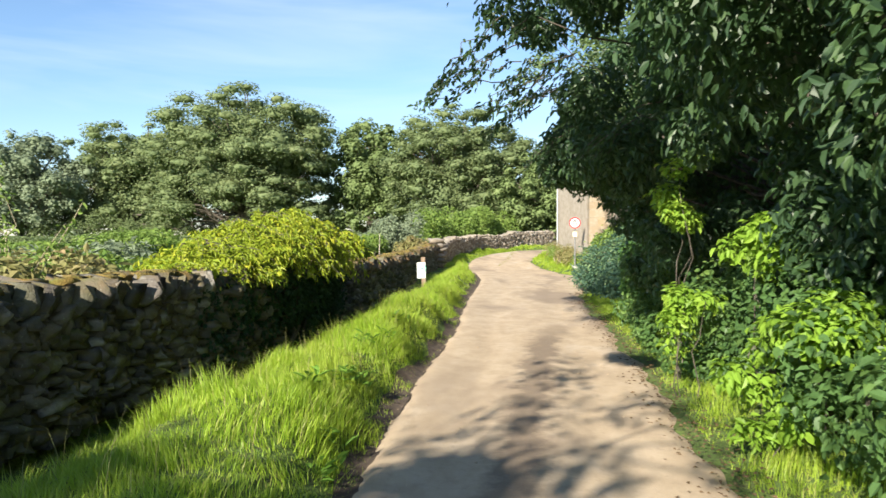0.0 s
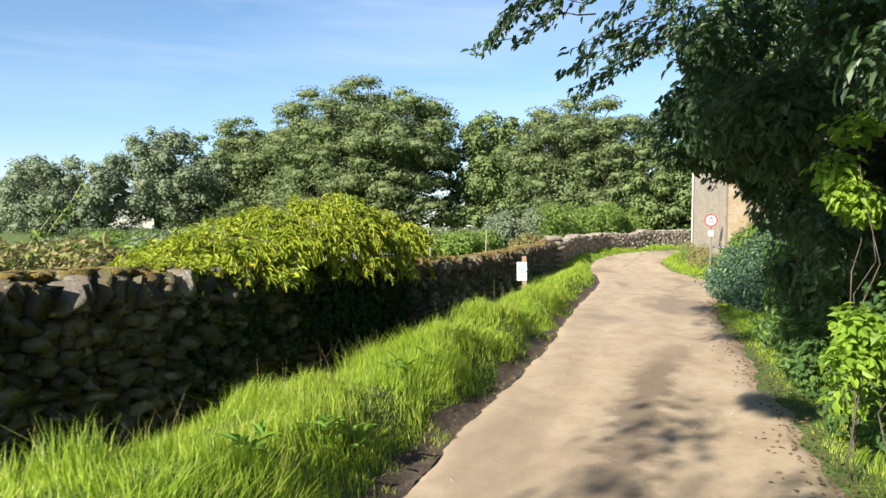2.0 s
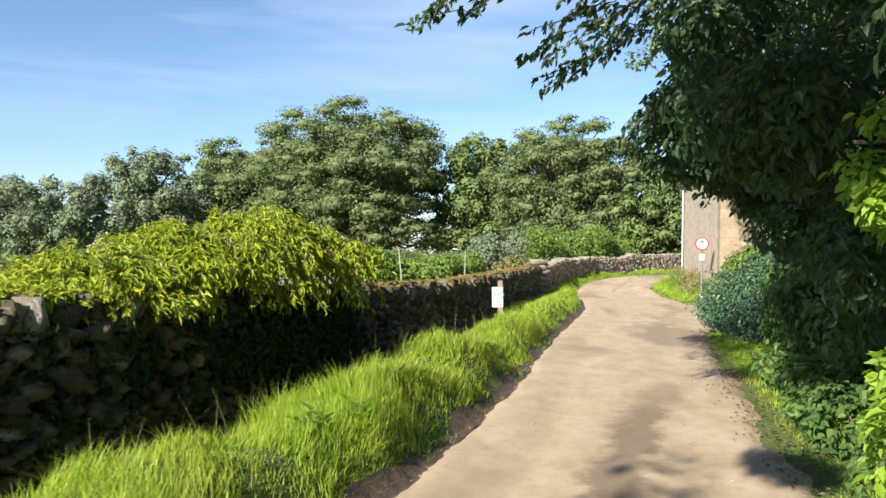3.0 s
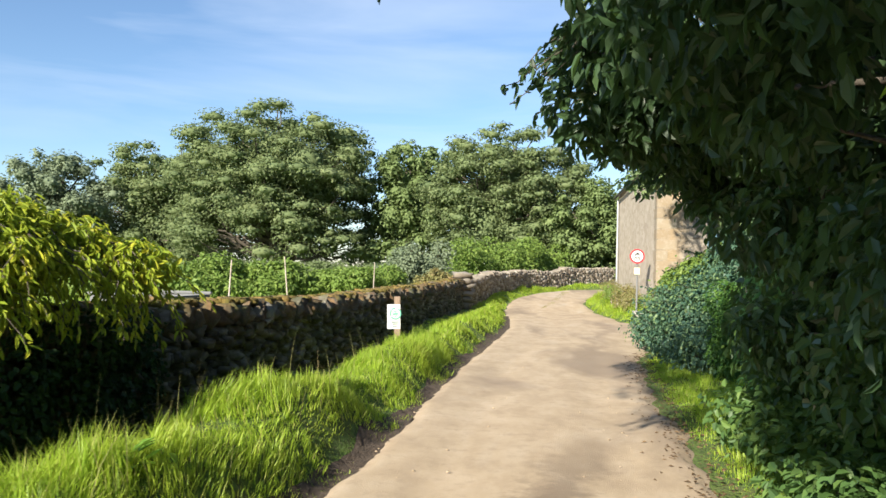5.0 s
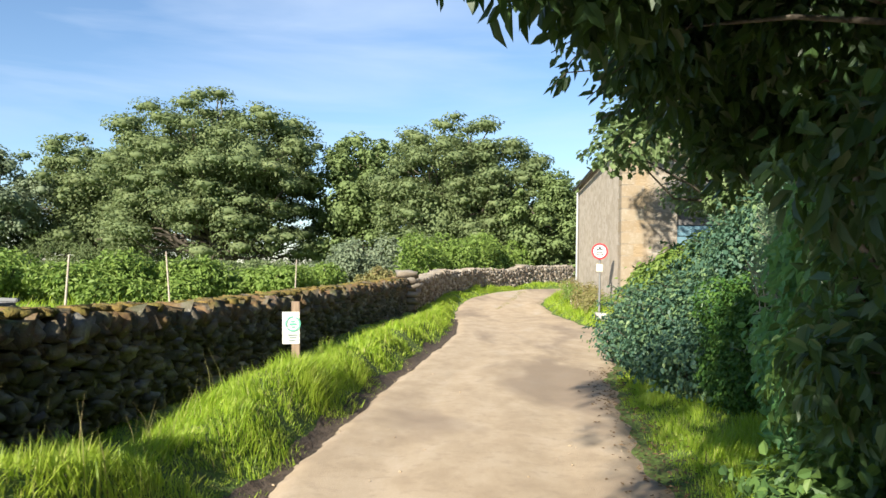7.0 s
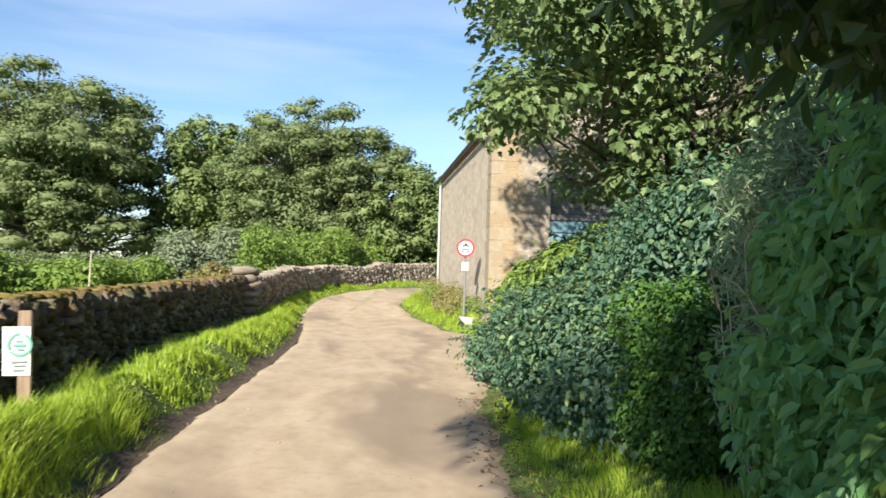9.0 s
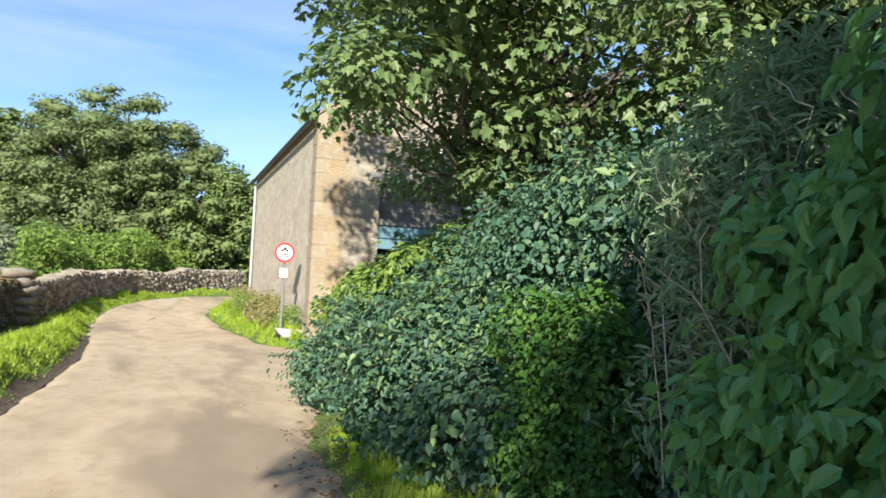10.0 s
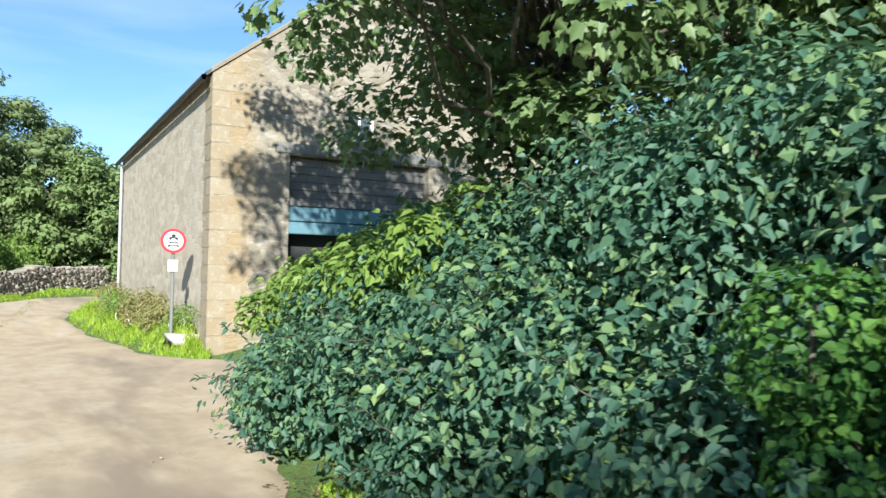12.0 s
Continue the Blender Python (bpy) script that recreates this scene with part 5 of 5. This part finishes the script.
for i in range(90):   # arching shoots that stand out of the mound
    q = np.array(bl[int(g.integers(0, 110))])
    u_ = unit(np.array([-0.75 + g.normal(0, 0.35), g.normal(-0.25, 0.5), 0.55 + g.normal(0, 0.3)]))
    root = q[:3] + u_ * q[3:] * 0.8 - mo
    tip_ = root + u_ * g.uniform(0.22, 0.5) + np.array([0, 0, g.uniform(-0.12, 0.05)])
    line = bend(root, tip_, g, 0.25, 7)
    v, f = tubes([(line, np.linspace(0.005, 0.002, 7))], 4)
    shoot = joined("shoot", v, f, M_BARK, mound, True)
    n_ = 16
    k_ = g.uniform(1.0, 6.0, n_)
    i0 = np.minimum(k_.astype(int), 5)
    at_ = line[i0] + (line[i0 + 1] - line[i0]) * (k_ - i0)[:, None]
    v, f = leaf_mesh(at_, g.normal(0, 0.6, (n_, 3)) + u_ * 0.5, unit(g.normal(0, 0.4, (n_, 3)) + (0, 0, 1)), g.uniform(0.05, 0.085, n_), 0.045, True)
    joined("shoot_leaves", v, f, M_HEDGE, shoot)
el = []
for _ in range(40):
    y = g.uniform(21.6, 25.4)
    top = np.interp(y, [21.5, 23.5, 25.4], [2.15, 1.85, 1.35])
    x = g.uniform(4.55, 5.5) + 0.25 * (y > 24)
    el.append((x, y, top * np.interp(x, [4.5, 5.3], [0.62, 0.92]) + g.normal(0, 0.08), 0.32, 0.34, 0.25))
bush("elder_bush", el, 13000, 0.09, 0.05, M_SHRUB, 79, "sunlit yellow-green elder growing through the brambles", "bush", six=True, droop=0.6, stems=10)
bl = [(4.45 + g.uniform(-0.1, 0.2), g.uniform(17.6, 18.45), g.uniform(0.3, 1.25), 0.26, 0.3, 0.3) for _ in range(16)]
bush("ivy_clump", bl, 15000, 0.045, 0.038, M_IVY, 78, "clump of bright green small-leaved ivy", "ivy", six=True, stems=8)
bl = []
for _ in range(62):
    y = g.uniform(14.7, 16.55)
    top = np.interp(y, [14.7, 15.5, 16.5], [2.7, 2.4, 1.85])
    z = g.uniform(0.35, top)
    bl.append((3.72 + 0.22 * (y - 14.7) + 0.12 * z + g.uniform(0.0, 0.35), y, z, 0.22, 0.24, 0.28))
bush("dogwood_shrub", bl, 8500, 0.105, 0.060, M_BIGLEAF, 80, "fresh green shrub with large oval leaves", "shrub", six=True, droop=0.9, stems=14, stem_mat=M_SHRUB, depth=0.6)
bl = [(5.3 + g.uniform(0, 2.0), g.uniform(14.0, 19.0), g.uniform(0.4, 2.5), 0.55, 0.6, 0.5) for _ in range(60)]
bl += [(g.uniform(6.3, 7.6), g.uniform(18.0, 24.0), g.uniform(0.4, 2.7), 0.6, 0.7, 0.55) for _ in range(44)]
bush("hedge_back", bl, 28000, 0.12, 0.07, M_HEDGE, 81, "dense dark green hedge growth", "hedge", stems=12)
br = [(g.uniform(4.5, 5.2), g.uniform(16.4, 17.3), g.uniform(0.8, 2.6), 0.26, 0.3, 0.32) for _ in range(34)]
bush("willowherb_clump", br, 14000, 0.085, 0.022, M_HERB, 84, "grey-green narrow-leaved willowherb gone to seed", "plant", six=True, droop=0.2, upface=0.3, stems=20, stem_mat=M_STEM, depth=0.7)
for q in range(2):
    stalks = empty("dead_stalk_clump", ((4.62, 16.85), (4.85, 16.65))[q] + (1.05,), "clump of dry pale dead plant stalks", "dead plant", "dead stalk clumps")
    for i in range(9):
        a = np.array([g.normal(0, 0.12), g.normal(0, 0.2), -0.80])
        e = a + np.array([g.normal(-0.10, 0.12), g.normal(0, 0.18), g.uniform(1.3, 1.8) + 0.3 * q])
        line = bend(a, e, g, 0.0, 6)
        runs = [(line, np.linspace(0.008, 0.003, 6))]
        for j in range(6):
            k0 = line[g.integers(3, 6)]
            runs.append((bend(k0, k0 + np.array([g.normal(-0.06, 0.1), g.normal(0, 0.1), g.uniform(0.04, 0.2)]), g, 0.0, 4), np.linspace(0.005, 0.002, 4)))
        v, f = tubes(runs, 4)
        joined("stalk", v, f, M_STEM, stalks, True)

# the sycamore between the mound and the barn
g = np.random.default_rng(90)
TRUNK = np.array([6.6, 22.2, 0.3])
syc = empty("lane_sycamore", tuple(TRUNK), "broad-leaved sycamore with sunlit lower boughs", "tree")
bl = []
while len(bl) < 130:
    u = unit(g.normal(size=3))
    p_ = np.array([6.7, 22.4, 5.5]) + u * (3.4, 3.9, 3.3) * g.uniform(0.55, 1.0)
    if p_[2] < 2.75 + 0.10 * abs(p_[0] - 5.5) or p_[0] < 2.9 + 0.33 * max(0.0, p_[1] - 19.8) + 0.5:
        continue
    r = g.uniform(0.4, 0.75)
    bl.append((*p_, r * 1.15, r * 1.15, r * 0.5))
for i in range(46):   # low boughs toward the lane, and the head above the barn's corner
    bl.append((g.uniform(3.7, 5.6), g.uniform(19.4, 22.6), g.uniform(3.0, 5.6), g.uniform(0.4, 0.65), g.uniform(0.4, 0.65), 0.3))
    if i % 2:
        bl.append((g.uniform(4.6, 6.4), g.uniform(24.6, 27.0), g.uniform(5.0, 7.6), g.uniform(0.4, 0.65), g.uniform(0.4, 0.65), 0.32))
for i in range(10):
    bl.append((g.uniform(5.2, 6.6), g.uniform(20.6, 22.4), g.uniform(2.5, 3.1), 0.45, 0.45, 0.26))
for i in range(9):   # high bough added up the sun's way, so its shade falls on the gable
    p_ = np.array([g.uniform(6.5, 7.5), 31.3, g.uniform(1.5, 3.6)]) + np.array(sun_way) * g.uniform(9.6, 10.6)
    bl.append((*p_, 0.42, 0.42, 0.26))
b = np.array(bl) - (*TRUNK, 0, 0, 0)
runs = [(bend((0, 0, -0.4), (0, 0.2, 7.0), g, 0.0, 8), np.linspace(0.22, 0.06, 8))]
for q in b[::2]:
    runs.append((bend((0, 0.05, np.clip(q[2] * 0.6, 1.2, 5.5)), q[:3], g, 0.05), np.linspace(0.035, 0.006, 6)))
for i, run in enumerate(runs):
    v, f = tubes([run])
    joined("branch" if i else "trunk", v, f, M_BARK, syc, True)
foliage("crown", syc, b, 41000, 0.098, 0.10, M_SYC, 91, True, 0.55, 1.3, 0.55, lobed=True)

# ---- grass ----


def blades(name, x, y, height, width, lean, seed, parent=None, zoff=0.0):
    g = np.random.default_rng(seed)
    n = len(x)
    z = ground_z(x, y) - 0.02 + zoff
    a = g.uniform(0, math.tau, n)
    side = np.stack([np.cos(a), np.sin(a), np.zeros(n)], 1)
    out = np.stack([-np.sin(a), np.cos(a), np.zeros(n)], 1) * (g.normal(0, lean, n) * height)[:, None]
    cell = np.floor(x * 4.2 + 0.6 * np.sin(y * 2.3)) * 12.9898 + np.floor(y * 3.6 + 0.6 * np.sin(x * 3.1)) * 78.233
    turn = (np.sin(cell) * 43758.5453) % 1.0 * math.tau
    tall = 0.6 + 0.75 * ((np.sin(cell * 1.7) * 24634.634) % 1.0)
    height = height * tall
    out += np.stack([np.cos(turn), np.sin(turn), np.zeros(n)], 1) * (0.30 * height)[:, None]
    p = np.stack([x, y, z], 1)
    up = np.array([0, 0, 1.0])
    w = (width * g.uniform(0.7, 1.3, n))[:, None]
    h = height[:, None]
    c = np.stack([p - side * w, p + side * w, p + side * w * 0.8 + up * h * 0.55 + out * 0.35, p - side * w * 0.8 + up * h * 0.55 + out * 0.35, p + up * h + out], 1)
    f = np.array([[0, 1, 2], [0, 2, 3], [3, 2, 4]])
    faces = (np.arange(n)[:, None, None] * 5 + f[None]).reshape(-1, 3)
    ob = joined(name, c.reshape(-1, 3), faces, M_GRASS, parent)
    return ob


def spread(g, n, y0, y1, x_of, x_to):
    y = g.uniform(y0, y1, n)
    u = g.random(n)
    a, b = x_of(y), x_to(y)
    return a + (b - a) * u, y


def edge_l(y):
    return np.interp(y, EDGE_Y, EDGE_L)


def edge_r(y):
    return np.interp(y, EDGE_Y, EDGE_R)


g = np.random.default_rng(500)
for nm, n, y0, y1, xa, xb, h0, w0, sd in (
        ("grass_verge", 62000, 2.0, 11.0, lambda y: wall_x(y) + 0.05, lambda y: edge_l(y) + 0.03, 0.19, 0.0032, 1),
        ("grass_verge", 48000, 11.0, 20.0, lambda y: wall_x(y) + 0.05, lambda y: edge_l(y) + 0.03, 0.18, 0.0040, 2),
        ("grass_verge", 27000, 20.0, 36.0, lambda y: wall_x(np.minimum(y, 34)) + 0.05, lambda y: edge_l(y) - 0.04, 0.15, 0.008, 3),
        ("grass_verge", 16000, 36.0, 58.0, lambda y: np.interp(y, FAR_WALL[:, 1], FAR_WALL[:, 0]) + 0.1, lambda y: edge_l(y) - 0.02, 0.14, 0.013, 4),
        ("grass_verge", 22000, 3.0, 17.0, lambda y: edge_r(y) + 0.1, lambda y: edge_r(y) + 1.5, 0.13, 0.004, 5),
        ("grass_verge", 11000, 15.5, 22.0, lambda y: edge_r(y) + 0.08, lambda y: edge_r(y) + np.interp(y, [15.5, 18, 19.5, 22], [1.4, 1.3, 0.6, 0.3]), 0.15, 0.005, 6),
        ("grass_verge", 21000, 31.0, 45.0, lambda y: edge_r(y) + 0.05, lambda y: np.where(y < 43.5, 5.85 + 0.047 * (y - 31.3), edge_r(y) + 2.5), 0.24, 0.010, 7),
        ("field_grass", 16000, 4.0, 40.0, lambda y: wall_x(np.minimum(y, 34)) - 12, lambda y: wall_x(np.minimum(y, 34)) - 0.7, 0.30, 0.014, 8)):
    x, y = spread(g, n, y0, y1, xa, xb)
    tuft = 0.25 + 0.80 * np.clip(0.5 + 0.9 * wobble(x * 1.3 + 2, y * 1.2), 0, 1) + 0.35 * np.clip(wobble(x * 4.1, y * 3.7 + 1), 0, 1)
    fade = smooth01(edge_l(y) - x, 0.0, 0.35) if sd <= 4 else smooth01(x - edge_r(y), 0.05, 0.5)
    fade = np.ones(n) if sd == 8 else 0.45 + 0.55 * fade
    ok = g.random(n) < np.clip(fade * 1.15, 0, 1)
    x, y, tuft, fade = x[ok], y[ok], tuft[ok], fade[ok]
    h = h0 * tuft * fade * g.uniform(0.6, 1.35, len(x))
    if sd <= 3:
        h = h * (0.30 + 0.70 * smooth01(x - wall_x(y), 0.3, 1.1))
    ob = blades(nm, x, y, h, np.full(len(x), w0), 0.55, 510 + sd)
    tagged(ob, "lush bright green verge grass in tufts" if sd != 8 else "rough field grass behind the wall", "grass", kind="stuff")

# low grass down the middle of the lane at the bend
x, y = spread(g, 1100, 39.0, 49.0, lambda y: np.interp(y, [39.0, 41.5, 49.0], [2.70, 3.05, 4.25]), lambda y: np.interp(y, [39.0, 41.5, 49.0], [2.78, 3.30, 4.60]))
strip = blades("grass_strip", x, y, g.uniform(0.02, 0.055, len(x)), np.full(len(x), 0.009), 0.5, 530)
strip.data.materials[0] = M_WEED
strip.location = (0, 0, 0.055)
tagged(strip, "thin strip of short grass along the lane's middle", "grass", kind="stuff")

# ---- small things ----
# galvanised trough frame behind the wall
trough = empty("field_trough", (-2.85, 16.6, 0.31), "grey galvanised feed trough close behind the wall", "trough")
trough.rotation_euler = (0, 0, radians(-6))
for lo, hi, nm in (((-1.0, -0.6, 0.45), (0, -0.57, 0.80), "side"), ((-1.0, 0.57, 0.45), (0, 0.6, 0.80), "side"), ((-0.03, -0.57, 0.45), (0, 0.57, 0.80), "end"), ((-1.0, -0.57, 0.45), (-0.97, 0.57, 0.80), "end"), ((-0.97, -0.57, 0.45), (-0.03, 0.57, 0.49), "base")):
    bm = bmesh.new()
    box(bm, lo, hi, 0.006)
    part(nm, bm, M_TROUGH, trough)
for ya in (-0.62, 0.56):
    bm = bmesh.new()
    box(bm, (-1.03, ya, 0.80), (0.03, ya + 0.06, 0.84), 0.01)
    part("rim", bm, M_TROUGH, trough)
for lx in (-0.92, -0.08):
    for ly in (-0.56, 0.50):
        bm = bmesh.new()
        box(bm, (lx - 0.03, ly, -0.1), (lx + 0.03, ly + 0.06, 0.46), 0.005)
        part("leg", bm, M_TROUGH, trough)

# thin stakes in the field
for i, (x, y, h, lean) in enumerate(((-3.05, 18.6, 1.25, 2), (-2.9, 21.6, 1.35, -6), (-2.2, 27.0, 1.3, 1), (-6.5, 9.8, 1.55, -3))):
    stake = empty("fence_stake", (x, y, float(ground_z(x, y))), "thin weathered wooden stake standing in the field", "stake", "stakes in the field")
    v, f = tubes([(np.array([(0, 0, -0.1), (0.01 * lean, 0, h * 0.5), (0.022 * lean, 0.01, h)]), [0.016, 0.014, 0.011])], 6)
    joined("pole", v, f, M_STEM, stake, True)

# pale boulder at the foot of the sign
rock = new("boulder", arrays("boulder", STONES[4], STONE_QUADS, plain("limewashed_rock", (0.48, 0.46, 0.40), 0.9), True))
rock.matrix_basis = pose(5.62, 32.0, 0.27, 0, 3, 12) @ Matrix.Diagonal((0.60, 0.34, 0.20, 1))
tagged(rock, "flat pale boulder in the grass by the barn", "boulder")

# weeds against the barn
for i, (x, y, h, n, mt) in enumerate(((5.55, 34.2, 0.9, 1500, M_WEED), (5.6, 36.0, 1.0, 1600, M_WEED), (5.5, 38.2, 0.9, 1500, M_SHRUB), (5.7, 40.5, 1.0, 1500, M_WEED), (5.75, 33.0, 0.6, 900, M_SHRUB))):
    g = np.random.default_rng(700 + i)
    z0 = float(ground_z(x, y))
    bl = [(x + g.normal(0, 0.15), y + g.normal(0, 0.5), z0 + h * g.uniform(0.1, 0.8), 0.2, 0.35, 0.2) for _ in range(12)]
    bush("weed_clump", bl, n, 0.10, 0.035, mt, 710 + i, "tall flowering weeds against the barn wall", "weeds", "weeds along the barn", depth=0.7, stems=6, stem_mat=M_STEM)

# a thin sapling over the wall
g = np.random.default_rng(720)
sap = empty("sapling", (-5.3, 9.4, float(ground_z(-5.3, 9.4)) - 0.03), "slender sapling with sparse pale leaves", "sapling")
runs, pts, tips = [], [], []
for j in range(9):
    e = np.array([g.normal(0.25, 0.35), g.normal(0, 0.35), g.uniform(1.2, 2.4)])
    line = bend((g.normal(0, 0.05), 0, 0), e, g, 0.0, 8)
    runs.append((line, np.linspace(0.012, 0.004, 8)))
    for k in range(46):
        q = g.uniform(2.0, 7.0)
        i0 = min(int(q), 6)
        pts.append(line[i0] + (line[i0 + 1] - line[i0]) * (q - i0) + g.normal(0, 0.03, 3))
        tips.append(g.normal(0, 0.6, 3) + (0.3, 0, -0.1))
for run in runs:
    v, f = tubes([run], 5)
    joined("stem", v, f, M_PALE_BARK, sap, True)
v, f = leaf_mesh(np.array(pts), np.array(tips), unit(g.normal(size=(len(pts), 3))) + (0, 0, 0.8), g.uniform(0.07, 0.12, len(pts)), 0.045, True)
joined("leaves", v, f, M_SHRUB, sap)

# loose gravel and fallen twigs on the lane
g = np.random.default_rng(730)
vs, fs, base = [], [], 0
for i in range(380):
    y = g.uniform(3.5, 24)
    u = g.choice((g.beta(0.5, 2.5), 1 - g.beta(0.5, 2.5), g.random()))
    x = edge_l(y) + 0.05 + (edge_r(y) - edge_l(y) - 0.1) * u
    r = 0.003 + 0.006 * g.random() ** 3
    a = np.array(pose(x, y, float(lane_z(y)) + 0.02 + r * 0.25, 0, 0, g.uniform(0, 180)) @ Matrix.Diagonal((r * 2.4, r * 1.8, r * 1.2, 1)))
    vs.append(STONES[i % 10] @ a[:3, :3].T + a[:3, 3])
    fs.append(STONE_QUADS + base)
    base += 26
gravel = joined("gravel", np.concatenate(vs), np.concatenate(fs), M_LANE, None, True)
tagged(gravel, "loose grey gravel scattered along the lane", "gravel", kind="stuff")

# broad-leaved docks and nettles along the verge's edge
g = np.random.default_rng(740)
for i in range(8):
    y = g.uniform(4.2, 12.0)
    x = float(edge_l(y)) - g.uniform(0.12, 0.75)
    z0 = float(ground_z(x, y))
    dock = empty("dock_plant", (x, y, z0), "broad-leaved green dock plant in the verge", "plant", "docks in the verge")
    n = int(g.integers(14, 30))
    a = g.uniform(0, math.tau, n)
    tipw = np.stack([np.cos(a), np.sin(a), g.uniform(0.1, 1.1, n)], 1)
    at = np.stack([g.normal(0, 0.06, n), g.normal(0, 0.06, n), g.uniform(0.0, 0.14, n)], 1)
    v, f = leaf_mesh(at, tipw, np.stack([-np.cos(a) * 0.3, -np.sin(a) * 0.3, np.ones(n)], 1), g.uniform(0.07, 0.14, n), g.uniform(0.03, 0.055, n), True)
    joined("leaves", v, f, M_DOCK, dock)

# tall seeding grass stems
x, y = spread(g, 420, 3.0, 17.0, lambda y: wall_x(y) + 0.25, lambda y: edge_l(y) - 0.3)
ob = blades("seed_grass", x, y, g.uniform(0.26, 0.42, len(x)), np.full(len(x), 0.0018), 0.5, 745)
ob.data.materials[0] = M_WEED
tagged(ob, "tall pale seeding grass stems on the verge", "grass", kind="stuff")

# brown leaf litter along the shaded edge
g = np.random.default_rng(750)
n = 1500
y = g.uniform(3.5, 22, n)
x = edge_r(y) + g.normal(0.02, 0.16, n)
at = np.stack([x, y, np.maximum(ground_z(x, y), lane_z(y)) + 0.035], 1)
a = g.uniform(0, math.tau, n)
v, f = leaf_mesh(at, np.stack([np.cos(a), np.sin(a), g.normal(0, 0.15, n)], 1), np.stack([g.normal(0, 0.3, n), g.normal(0, 0.3, n), np.ones(n)], 1), g.uniform(0.025, 0.06, n), 0.026)
litter = joined("leaf_litter", v, f, M_LITTER, None)
tagged(litter, "dry brown fallen leaves along the lane edge", "leaf litter", kind="stuff")
